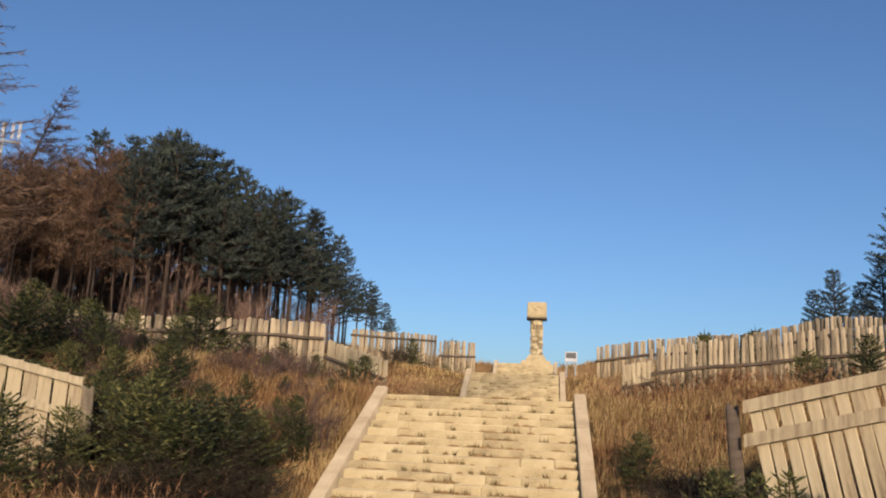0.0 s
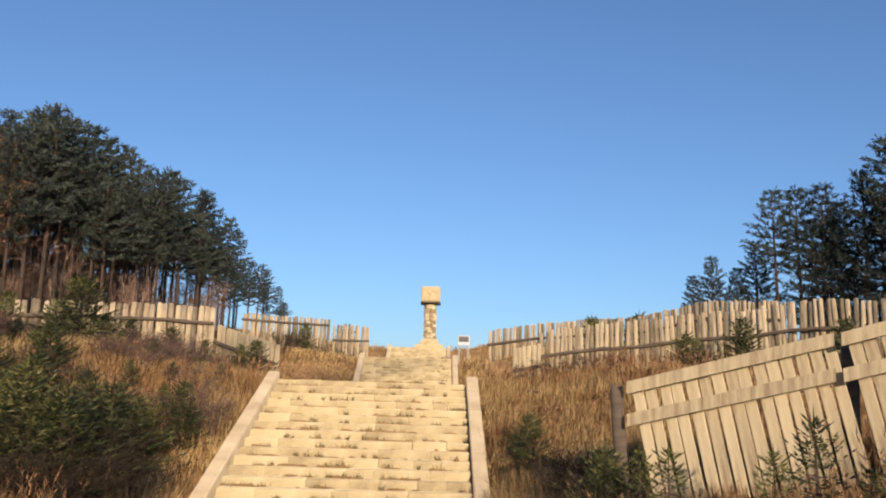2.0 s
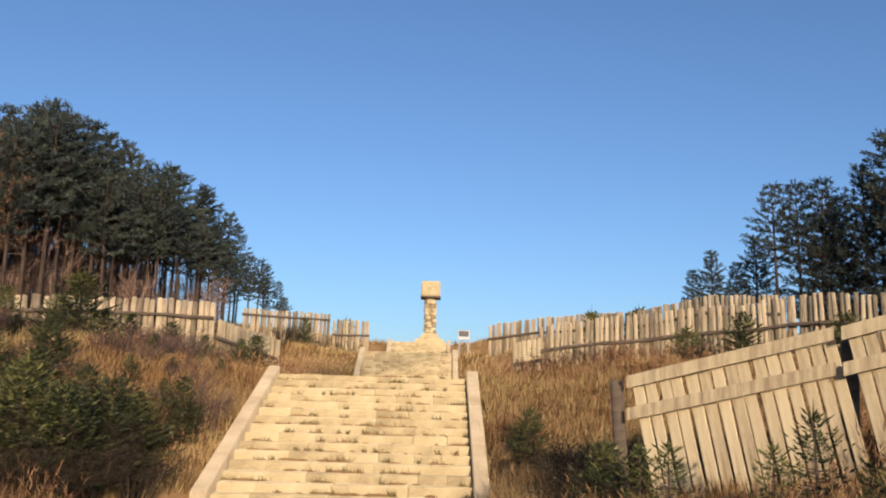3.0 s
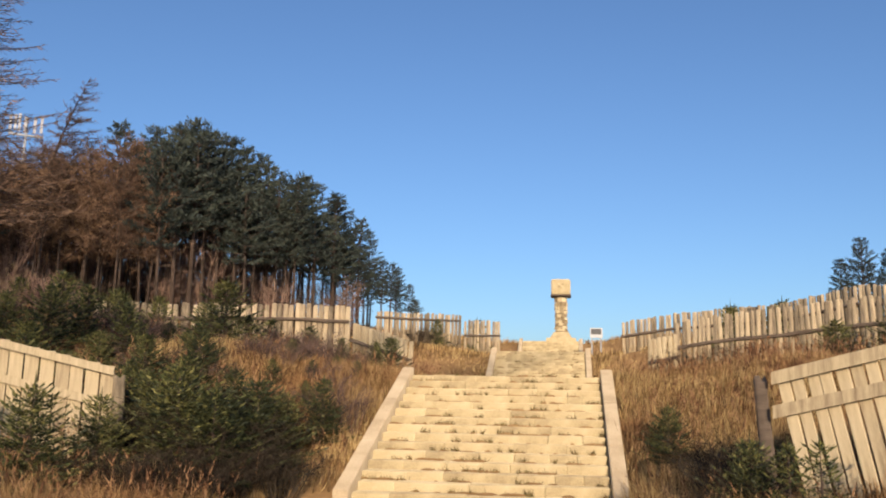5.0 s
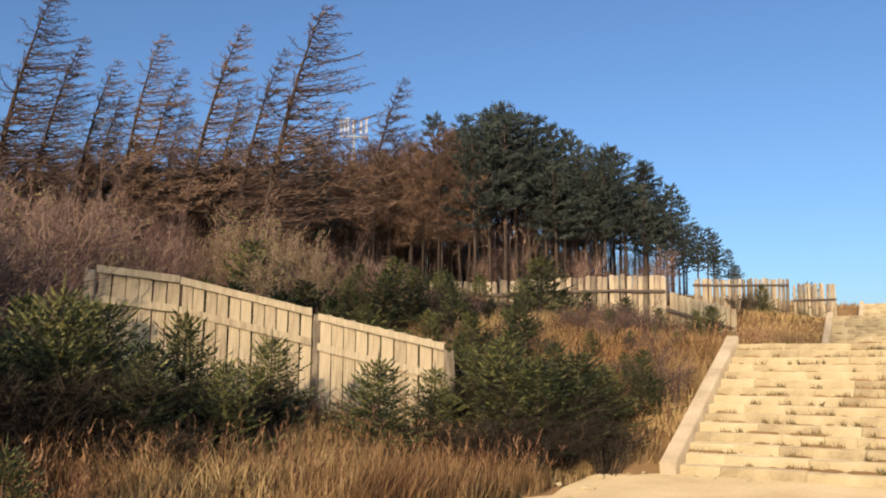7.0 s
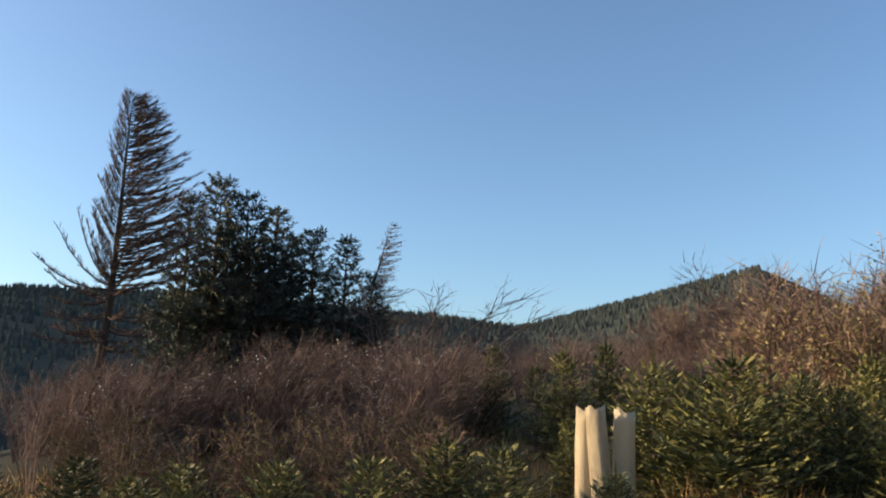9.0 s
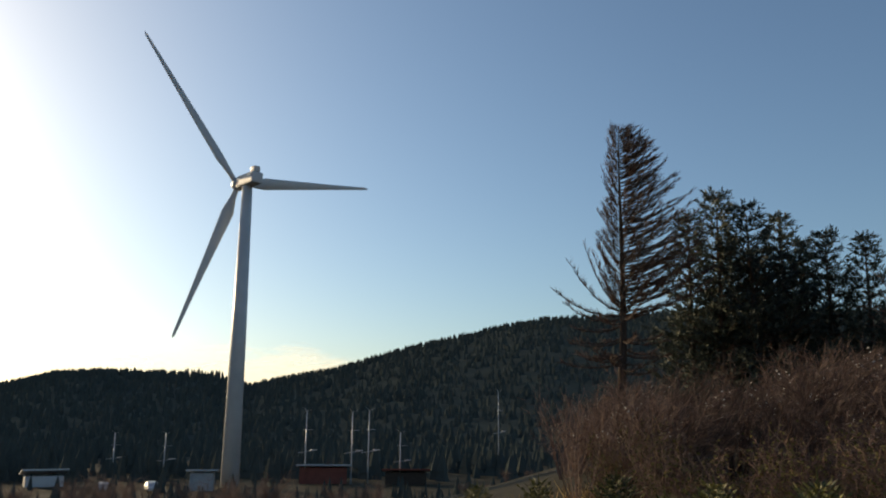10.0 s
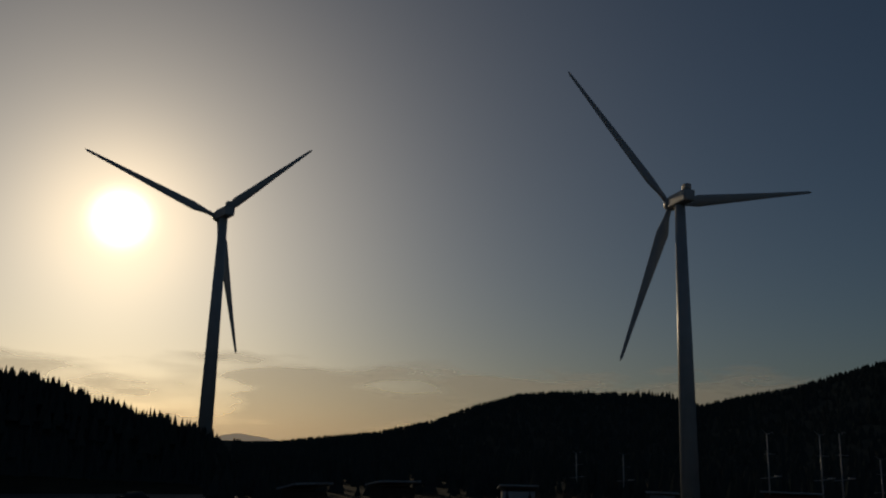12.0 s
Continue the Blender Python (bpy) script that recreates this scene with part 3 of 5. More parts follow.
def panel(label, az0, d0, el0, az1, d1, el1, boards, tall, seed, tilt=0.0, low_rail=0.64):
    """A leaning panel of sawn boards with a cap rail, a middle rail and a rough post."""
    a, b = polar(az0, d0), polar(az1, d1)
    return fence("board_fence", label, [a, b], [at_el(d0, el0), at_el(d1, el1)], tall, math.dist(a, b) / boards, math.dist(a, b) / boards / 2 - 0.012, seed, BOARD, True, rails=(0.965, low_rail), rail_r=0.07, lean=0.5, tilt=tilt)


panel("pale sawn-board fence panel with two rails", -17.83, 10.2, 2.17, -30.34, 9.8, 5.34, 15, 2.1, 21, -11, 0.79)
panel("pale sawn-board fence panel beside a dark post", -30.8, 9.7, 5.34, -37, 9.6, 7.0, 7, 2.1, 22, -11, 0.79)
panel("pale sawn-board fence panel among young firs", 33.0, 16.5, 3.6, 24.55, 16.0, 1.69, 10, 2.15, 23, low_rail=0.7)
panel("pale sawn-board fence panel sloping downhill", 42.0, 17.0, 5.75, 33.5, 16.6, 3.88, 11, 2.15, 24, low_rail=0.7)
panel("narrow pale sawn-board fence panel behind firs", 47.1, 17.3, 6.28, 42.1, 17.0, 5.82, 6, 2.15, 25, low_rail=0.7)


# ---- plants ----
WHITE = ramp_material("white_seed_heads", [(0.5, 0.48, 0.42), (0.62, 0.6, 0.54), (0.74, 0.72, 0.66)], scale=3, fine=20, bump=0)


def rand_dir(rng):
    return Vector((rng.gauss(0, 1), rng.gauss(0, 1), rng.gauss(0, 1))).normalized()


def tree_thing(name, label, category, group, trunk, crown, trunk_mat, crown_mat):
    ob = tagged(new(name), label, category, group)
    child("trunk", trunk.mesh("trunk", trunk_mat, True), ob)
    child("crown", crown.mesh("crown", crown_mat), ob)
    ob.location = (0, -60, -300)
    return ob


def young_fir(seed, h=2.2, spread=0.58, label="young green fir with upturned branch tips", dense=1.0, gap=1.0, fine=True):
    """Whorls of flat sprays: each branch carries side twigs in its own plane, with dead brown twigs inside."""
    rng = random.Random(seed)
    trunk, crown = Geo(), Geo()
    trunk.tube([(0, 0, -0.2), (0, 0, h * 0.5), (0, 0, h)], [0.045, 0.026, 0.006], 6)
    for k in range(90):
        a, z = rng.uniform(0, 6.28), h * rng.uniform(0.03, 0.6)
        d = Vector((math.cos(a), math.sin(a), rng.uniform(-0.25, 0.3))).normalized()
        trunk.sliver((0, 0, z), d, spread * h * (1 - z / h) * rng.uniform(0.45, 0.8), 0.035, d.cross(rand_dir(rng)).normalized())
    z = 0.05 * h
    while z < h * 0.96:
        t = z / h
        length = spread * h * (1 - t) ** 0.85 + 0.05
        n = int(rng.uniform(6, 9))
        a0 = rng.uniform(0, 6.28)
        for k in range(n):
            a = a0 + 6.28 * k / n + rng.uniform(-0.3, 0.3)
            ln = length * rng.uniform(0.55, 1.15)
            out = Vector((math.cos(a), math.sin(a), 0))
            side = Vector((-out.y, out.x, 0))
            rise = -0.05 + 0.7 * t + rng.uniform(-0.12, 0.12)
            p0 = Vector((0, 0, z + rng.uniform(-0.05, 0.05)))
            m = max(4, int(ln / 0.07 * dense))
            for j in range(m):
                s = 0.12 + 0.88 * (j + 0.6) / m
                p = p0 + out * (ln * s) + Vector((0, 0, ln * (rise * s + 0.22 * s * s)))
                tw = ln * 0.34 * (1 - s) + 0.075
                up = Vector((0, 0, rise + 0.44 * s))
                for sg in (-1, 1):
                    d = (out * rng.uniform(0.55, 0.85) + side * sg * rng.uniform(0.6, 0.95) + up * 0.7 + Vector((0, 0, rng.uniform(-0.12, 0.22)))).normalized()
                    q = tw * rng.uniform(0.75, 1.2)
                    if not fine or q < 0.13:
                        crown.blade(p, d, q, 0.045 if not fine else 0.032, d.cross(rand_dir(rng)).normalized())
                        continue
                    crown.sliver(p, d, q, 0.022, d.cross(rand_dir(rng)).normalized())
                    flat = (d.cross(Vector((0, 0, 1)))).normalized()
                    for f in range(int(q / 0.062)):
                        e = (d * 0.9 + flat * (0.8 if f % 2 else -0.8) + Vector((0, 0, rng.uniform(-0.1, 0.35)))).normalized()
                        crown.blade(p + d * (q * rng.uniform(0.15, 1.0)), e, rng.uniform(0.07, 0.13), 0.03, e.cross(rand_dir(rng)).normalized())
            tip = p0 + out * ln + Vector((0, 0, ln * (rise + 0.22)))
            d = (out + Vector((0, 0, rise + 0.5))).normalized()
            crown.blade(tip - d * 0.05, d, 0.17, 0.042, d.cross(rand_dir(rng)).normalized())
        z += rng.uniform(0.10, 0.165) * (0.6 + 0.5 * (1 - t)) * gap
    for k in range(6):
        a = k * 1.05
        crown.blade((0, 0, h * 0.95), Vector((0.6 * math.cos(a), 0.6 * math.sin(a), 1)).normalized(), 0.16, 0.036, Vector((-math.sin(a), math.cos(a), 0)))
    crown.blade((0, 0, h * 0.88), Vector((0, 0, 1)), h * 0.26, 0.04, Vector((1, 0, 0)))
    crown.blade((0, 0, h * 0.88), Vector((0, 0, 1)), h * 0.24, 0.04, Vector((0, 1, 0)))
    return tree_thing("young_fir", label, "tree", "young firs", trunk, crown, BARK, NEEDLE)


def pine(seed, h=11.0, bare=0.5, width=2.0, label="dark pine with a bare trunk and dense crown", mat=None, group="pine wood", sparse=1.0, size=1.0, tier=1.0):
    rng = random.Random(seed)
    trunk, crown = Geo(), Geo()
    lean = Vector((rng.uniform(-0.3, 0.3), rng.uniform(-0.3, 0.3), 0))
    trunk.tube([(0, 0, -0.5), lean * 0.4 + Vector((0, 0, h * 0.4)), lean * 0.8 + Vector((0, 0, h * 0.75)), lean + Vector((0, 0, h * 0.98))], [0.12, 0.095, 0.06, 0.012], 6)
    for k in range(10):  # dead snags on the bare trunk
        a, z = rng.uniform(0, 6.28), h * rng.uniform(0.2, bare)
        d = Vector((math.cos(a), math.sin(a), rng.uniform(-0.2, 0.4))).normalized()
        trunk.tube([lean * (z / h) + Vector((0, 0, z)), lean * (z / h) + Vector((0, 0, z)) + d * rng.uniform(0.4, 1.1)], [0.03, 0.008], 3, False)
    z = h * bare
    while z < h:
        t = (z - h * bare) / (h * (1 - bare))
        length = 1.12 * width * (1 - t) ** 0.85 * (0.6 + 0.4 * min(1, t * 4)) + 0.2
        n = rng.choice((5, 6, 6, 7))
        a0 = rng.uniform(0, 6.28)
        for k in range(n):
            a = a0 + 6.28 * k / n + rng.uniform(-0.3, 0.3)
            ln = length * rng.uniform(0.55, 1.2)
            out = Vector((math.cos(a), math.sin(a), 0))
            p0 = lean * (z / h) + Vector((0, 0, z))
            rise = rng.uniform(-0.05, 0.3) + 0.4 * t
            tip = p0 + out * ln + Vector((0, 0, ln * rise))
            trunk.tube([p0, tip], [0.03, 0.008], 3, False)
            side = Vector((-out.y, out.x, 0))
            m = max(3, int(ln * 6.2 * sparse / size))
            for j in range(m):
                s = 0.15 + 0.85 * (j + rng.random()) / m
                off = rng.gauss(0, 0.2) * (1.25 - s) + rng.uniform(-0.12, 0.12)
                c = p0.lerp(tip, s) + side * off + Vector((0, 0, 0.10 * s * s * ln + rng.gauss(0, 0.03)))
                axis = (out * 0.9 + side * (off * 1.8) + Vector((0, 0, 0.25 + 0.35 * s + rng.uniform(-0.1, 0.2)))).normalized()
                shoot = rng.uniform(0.22, 0.42) * size
                for b in range(9):
                    d = (axis * 0.9 + rand_dir(rng) * 0.75).normalized()
                    crown.blade(c + axis * (shoot * b / 9), d, rng.uniform(0.16, 0.34) * size, 0.07 * size, d.cross(rand_dir(rng)).normalized())
        z += rng.uniform(0.46, 0.74) * tier
    for k in range(7):  # upright shoots at the top
        c = lean + Vector((rng.gauss(0, 0.16), rng.gauss(0, 0.16), h * 0.97 - 0.12 * k))
        for b in range(16):
            d = Vector((rng.gauss(0, 0.55), rng.gauss(0, 0.55), 1)).normalized()
            crown.blade(c + Vector((0, 0, 0.03 * b)), d, rng.uniform(0.14, 0.28) * size, 0.06 * size, d.cross(rand_dir(rng)).normalized())
    return tree_thing("pine_tree", label, "tree", group, trunk, crown, BARK, mat or PINE)


def larch(seed, h=13.0, width=2.2, sweep=0.9, low=0.25, lean=1.2, label="wind-swept brown larch with thin drooping twigs", dense=1.0, left=0.45):
    """Branches stream to +x, short on the windward side."""
    rng = random.Random(seed)
    trunk, crown = Geo(), Geo()

    def stem(z):
        t = z / h
        return Vector((lean * t * t, 0.15 * math.sin(t * 5), z))
    trunk.tube([stem(h * k / 8) - Vector((0, 0, 0.5 if k == 0 else 0)) for k in range(9)], [0.19 * (1 - k / 8.4) for k in range(9)], 6)
    z = h * low
    while z < h * 0.99:
        t = (z - h * low) / (h * (1 - low))
        for k in range(rng.choice((3, 4, 4, 5))):
            a = rng.uniform(0, 6.28)
            out = Vector((math.cos(a) + sweep, math.sin(a), 0))
            wind = left + (1 - left) * (0.5 + 0.5 * out.normalized().x)
            ln = width * (1 - t) ** 0.75 * wind * rng.uniform(0.5, 1.15) + 0.15
            out.normalize()
            p0 = stem(z)
            bend = rng.uniform(-0.12, 0.30)
            pts = [p0 + out * (ln * s) + Vector((sweep * 0.4 * ln * s * s, 0, ln * (-0.10 * s + (0.22 + bend) * s * s))) for s in (0, 0.4, 0.75, 1)]
            trunk.tube(pts, [0.032 * (1 - t) + 0.014, 0.022 * (1 - t) + 0.012, 0.014, 0.006], 3, False)
            m = max(5, int(ln * 15 * dense))
            for j in range(m):
                s = (j + rng.random()) / m * 2.999
                p = pts[int(s)].lerp(pts[int(s) + 1], s % 1)
                d = (out * 0.55 + rand_dir(rng) * 0.75 + Vector((0.6 * sweep, 0, 0.12))).normalized()
                crown.blade(p, d, rng.uniform(0.14, 0.46) * (1 - 0.4 * t), rng.uniform(0.018, 0.038), d.cross(rand_dir(rng)).normalized())
        z += rng.uniform(0.15, 0.30)
    return tree_thing("larch_tree", label, "tree", "wind-swept larches", trunk, crown, BARK, LARCH)


def shrub(seed, h=2.4, spread=1.2, label="leafless reddish-brown shrub with fine twigs", mat=None, leaves=None, stems=17, sweep=0.0, leaf=0.055, leafy=4):
    rng = random.Random(seed)
    ob = tagged(new("bare_shrub"), label, "shrub", "shrubs on the slope")
    g, lf = Geo(), Geo()
    for s in range(stems):
        a = rng.uniform(0, 6.28)
        out = Vector((math.cos(a), math.sin(a), 0))
        hh = h * rng.uniform(0.6, 1.05)
        base = out * rng.uniform(0, 0.3)
        tip = base + out * spread * rng.uniform(0.2, 1.0) + Vector((sweep * hh * 0.5, 0, hh))
        mid = base.lerp(tip, 0.5) + Vector((0, 0, 0.1 * h)) + rand_dir(rng) * 0.12
        g.tube([base - Vector((0, 0, 0.3)), mid, tip], [0.018, 0.012, 0.003], 3, False)
        for k in range(16):
            t = rng.uniform(0.25, 1.0)
            p = base.lerp(mid, t * 2) if t < 0.5 else mid.lerp(tip, t * 2 - 1)
            d = (rand_dir(rng) * 0.8 + Vector((sweep * 0.8, 0, 0.8)) + out * 0.5).normalized()
            ln = rng.uniform(0.3, 0.75) * h / 2.4
            g.sliver(p, d, ln, 0.018, d.cross(rand_dir(rng)).normalized())
            for q in range(2):
                d2 = (d + rand_dir(rng) * 0.8).normalized()
                g.sliver(p + d * ln * rng.uniform(0.3, 0.9), d2, ln * 0.55, 0.013, d2.cross(rand_dir(rng)).normalized())
            if leaves and rng.random() < (0.06 if leaves is WHITE else 0.85):
                for q in range(leafy):
                    d2 = rand_dir(rng)
                    lf.blade(p + d * ln * rng.random() + rand_dir(rng) * 0.1, d2, leaf, leaf * 0.8, d2.cross(rand_dir(rng)).normalized())
    child("crown", g.mesh("crown", mat or TWIG), ob)
    if leaves:
        child("foliage", lf.mesh("foliage", leaves), ob, label="pale dry leaves still hanging")
    ob.location = (0, -60, -300)
    return ob


def plant(proto, az, d, tall, proto_h, turn, used, wide=1.0, sink=0.05):
    """Sets a copy of proto at a bearing and distance, tall metres high; the first use takes the original itself."""
    p = spot(az, d)
    k = tall / proto_h
    m = Matrix.Translation((p.x, p.y, p.z - sink)) @ pose(0, 0, 0, 0, 0, turn) @ Matrix.Diagonal((k * wide, k * wide, k, 1))
    if proto not in used:
        used.add(proto)
        proto.matrix_basis = m
        return proto
    scale = proto.scale.copy()
    return copy_thing(proto, m @ Matrix.Diagonal((1 / scale.x, 1 / scale.y, 1 / scale.z, 1)))


used = set()


def brush_stuff(name, label, items):
    """Many small shrubs joined into one object; items: shrub, bearing, distance, height, turn, width."""
    verts, faces, count = [], [], 0
    for proto, az, d, tall, turn, wide in items:
        me = proto.children[0].data
        co = np.empty(len(me.vertices) * 3)
        me.vertices.foreach_get("co", co)
        p, k = spot(az, d), tall / 2.5
        c, q = math.cos(radians(turn)), math.sin(radians(turn))
        co = co.reshape(-1, 3) * (k * wide, k * wide, k) @ np.array(((c, q, 0), (-q, c, 0), (0, 0, 1))) + (p.x, p.y, p.z - 0.05)
        verts += co.tolist()
        faces += [tuple(i + count for i in f.vertices) for f in me.polygons]
        count += len(co)
    me = bpy.data.meshes.new(name)
    me.from_pydata(verts, [], faces)
    me.materials.append(items[0][0].children[0].data.materials[0])
    tagged(new(name, me), label, "brush", kind="stuff")


def tall_to(az, d, el):
    return max(0.4, at_el(d, el) - spot(az, d).z)


firs = [young_fir(101), young_fir(102, spread=0.5), young_fir(103, spread=0.57, label="bushy young green fir among dry grass"), young_fir(104, spread=0.44), young_fir(105, spread=0.46, dense=0.55, label="sparse young fir with airy yellow-green twigs", gap=2.0)]
fir_spots = [  # bearing, distance, bearing of the top's height, variant, width
    (36.1, 13.5, 2.5, 0, 1.0), (29.0, 12.8, 1.2, 2, 1.05), (20.6, 15.0, 2.6, 2, 1.15), (22.5, 16.2, 2.0, 0, 1.0), (18.3, 14.6, 1.2, 2, 1.2), (15.6, 15.5, 1.6, 0, 1.1), (11.4, 17.0, 1.8, 3, 1.0),
    (41.6, 13.0, 4.2, 2, 0.9), (49.0, 11.5, 5.6, 2, 1.0), (46.3, 12.2, 4.6, 0, 1.1), (53.5, 11.0, 3.6, 0, 1.0), (56.5, 10.4, 4.2, 2, 1.1), (62.4, 9.6, 8.2, 2, 0.95), (60.2, 10.2, 6.0, 0, 0.9), (65.5, 9.2, 4.2, 2, 1.1), (68.5, 8.6, 2.5, 0, 1.2), (51.5, 7.2, -4.0, 2, 1.0),
    (71.0, 9.4, 3.4, 0, 1.0), (75.0, 9.6, 3.2, 2, 0.9), (79.5, 9.4, 2.6, 0, 0.9), (66.8, 11.5, 4.6, 3, 1.0), (44.0, 10.8, 2.2, 0, 0.9), (39.0, 11.6, 1.0, 0, 0.9), (73, 12.0, 5.0, 0, 1.0), (77, 11.0, 4.0, 2, 1.0), (58.0, 13.5, 5.0, 3, 1.2),
    (25.2, 14.6, 0.4, 0, 1.0), (14.0, 16.2, 0.8, 2, 0.9), (17.2, 17.5, 2.2, 0, 1.0), (23.6, 18.0, 2.6, 2, 0.9), (12.6, 18.5, 1.4, 0, 0.9), (26.5, 23.0, 6.3, 0, 1.0), (28.6, 22.0, 6.0, 2, 1.0), (31.0, 23.0, 5.6, 0, 1.0), (24.0, 21.5, 5.2, 2, 1.0), (18.0, 24.0, 6.9, 3, 1.3), (16.5, 25.0, 5.0, 0, 1.0), (21.5, 23.5, 4.5, 2, 1.2), (34.0, 22.0, 5.2, 0, 1.1),
    (22.8, 19.5, 3.4, 3, 1.1), (25.6, 20.5, 3.6, 0, 1.0), (27.4, 19.0, 3.0, 3, 1.1), (29.8, 20.0, 3.8, 3, 1.2), (32.2, 21.0, 4.2, 0, 0.9), (33.6, 19.0, 3.2, 3, 1.2), (35.6, 21.0, 4.4, 3, 1.1), (38.6, 20.5, 4.6, 0, 0.9), (40.5, 22.0, 5.0, 3, 1.1), (20.4, 21.5, 4.0, 3, 1.1), (14.8, 20.0, 2.4, 3, 1.1),
    (19.5, 20.0, 4.2, 0, 1.0), (13.5, 22.5, 3.8, 3, 1.2), (37.5, 23.5, 7.5, 2, 1.0), (10.3, 26.5, 3.8, 0, 1.1), (8.0, 26.5, 3.6, 2, 0.9), (7.0, 29, 4.4, 3, 1.1), (3.9, 47.5, 5.6, 0, 1.0), (1.2, 58, 5.6, 0, 1.1),
    (9.2, 21.0, 1.6, 3, 1.1), (10.6, 22.0, 2.4, 0, 1.0), (12.2, 20.5, 2.0, 2, 1.0), (16.0, 22.0, 3.6, 0, 1.1), (15.0, 27.5, 5.4, 3, 1.1), (12.4, 28.0, 5.0, 0, 1.0), (19.2, 27.5, 6.3, 0, 1.1), (22.2, 27.0, 6.6, 3, 1.1), (24.8, 28.0, 6.9, 0, 1.1), (20.2, 18.0, 3.0, 2, 1.0), (24.4, 24.5, 6.0, 3, 1.0), (28.0, 26.0, 7.0, 0, 1.0),
    (30.4, 27.0, 7.2, 3, 1.1), (32.6, 25.5, 6.6, 3, 1.1), (47.6, 13.5, 4.6, 0, 1.0), (51.0, 13.0, 5.0, 3, 1.1), (54.8, 13.5, 6.0, 0, 1.0), (61.3, 13.0, 11.0, 3, 0.8),
    (-11.3, 15.5, 0.4, 2, 1.0), (-16.2, 10.0, -1.5, 0, 1.0), (-18.4, 9.0, -1.6, 4, 1.0), (-20.2, 8.9, -1.4, 4, 1.1), (-28.9, 7.9, 0.9, 4, 1.0), (-26.5, 7.8, -1.3, 4, 1.1), (-33.6, 7.4, -0.9, 0, 0.9), (-31.8, 7.6, -2.0, 4, 1.1),
    (-21.5, 29.5, 5.6, 0, 1.3), (-13.0, 27.5, 3.2, 3, 1.0), (-25.0, 30.0, 6.6, 2, 1.0), (-31.0, 28.5, 6.5, 0, 1.2), (-15.4, 40, 6.7, 3, 1.0), (-18.5, 41, 6.9, 0, 1.0), (-14, 26.5, 2.6, 2, 1.1),
    (96.4, 13.5, 5.4, 3, 0.8), (93.6, 12.3, 4.0, 4, 1.0), (98.8, 14.0, 3.6, 3, 0.9), (101.5, 11.6, 0.6, 4, 1.1), (91.8, 12.5, 5.2, 3, 1.0), (89.0, 14.0, 5.6, 3, 1.0), (86.0, 10.0, 4.8, 2, 1.05), (83.2, 9.6, 3.8, 0, 1.1), (91.5, 10.5, 0.8, 3, 0.8), (81.0, 9.0, 5.2, 0, 1.1), (99.5, 8.4, -0.5, 2, 1.1), (104.5, 8.2, -2.0, 0, 1.2), (110.5, 8.5, -2.2, 2, 1.2), (116.5, 9.0, -2.6, 0, 1.2), (122.5, 9.5, -2.2, 2, 1.1), (127.5, 10.5, -2.8, 0, 1.1), (131.5, 12.0, -3.2, 2, 1.1), (119.5, 8.6, -3.4, 2, 1.2), (95.8, 8.0, -1.0, 0, 1.2), (88.5, 8.2, -2.5, 2, 1.2),
]
far_firs = [young_fir(111, fine=False), young_fir(112, spread=0.5, fine=False)]
rng = random.Random(31)
for az, d, el, k, w in fir_spots:
    plant(firs[k] if d < 17.6 else far_firs[k % 2], az, d, tall_to(az, d, el) * (1.25 if 19 < d < 27 else 1.0), 2.35, rng.uniform(0, 360), used, w * ((1.0 if az > 40 else 1.12) if d < 32 else 1.0))

# the pine wood and the larches on the left hill
pines = [pine(201), pine(202, width=1.7, bare=0.55), pine(203, width=2.3, bare=0.45), pine(204, width=1.9)]
def brown_tree(seed, h=11.0, bare=0.45, width=1.7, label="thin brown autumn tree with fine rusty twigs"):
    """A slender trunk, often forked, with rising branches and a haze of fine twigs."""
    rng = random.Random(seed)
    trunk, crown = Geo(), Geo()
    for fork in range(2):
        base = Vector((0.25 * fork, 0.1 * fork, 0))
        top = base + Vector((rng.uniform(-0.9, 0.9), rng.uniform(-0.9, 0.9), h * rng.uniform(0.86, 0.99)))
        mid = base.lerp(top, 0.5) + Vector((rng.uniform(-0.3, 0.3), rng.uniform(-0.3, 0.3), 0))
        trunk.tube([base - Vector((0, 0, 0.5)), mid, top], [0.10, 0.065, 0.012], 5)
        for k in range(46):
            t = bare + (1 - bare) * (k + rng.random()) / 46
            p = mid.lerp(top, t * 2 - 1) if t > 0.5 else base.lerp(mid, t * 2)
            a = rng.uniform(0, 6.28)
            u = (t - bare) / (1 - bare)
            ln = width * (0.45 + 0.8 * math.sin(math.pi * min(1, 0.25 + 0.75 * u))) * rng.uniform(0.5, 1.1)
            out = Vector((math.cos(a), math.sin(a), rng.uniform(0.15, 0.9))).normalized()
            tip = p + out * ln
            trunk.tube([p, p.lerp(tip, 0.5) + Vector((0, 0, -0.06 * ln)), tip], [0.028, 0.018, 0.005], 3, False)
            for j in range(int(15 * ln + 6)):
                s = rng.uniform(0.15, 1.0)
                d = (out * 0.7 + rand_dir(rng) * 0.8).normalized()
                q = rng.uniform(0.2, 0.55)
                c = p.lerp(tip, s)
                crown.sliver(c, d, q, 0.03, d.cross(rand_dir(rng)).normalized())
                e = (d + rand_dir(rng) * 0.8).normalized()
                crown.sliver(c + d * q * 0.5, e, q * 0.7, 0.026, e.cross(rand_dir(rng)).normalized())
    return tree_thing("autumn_tree", label, "tree", "pine wood", trunk, crown, BARK, BROWN)


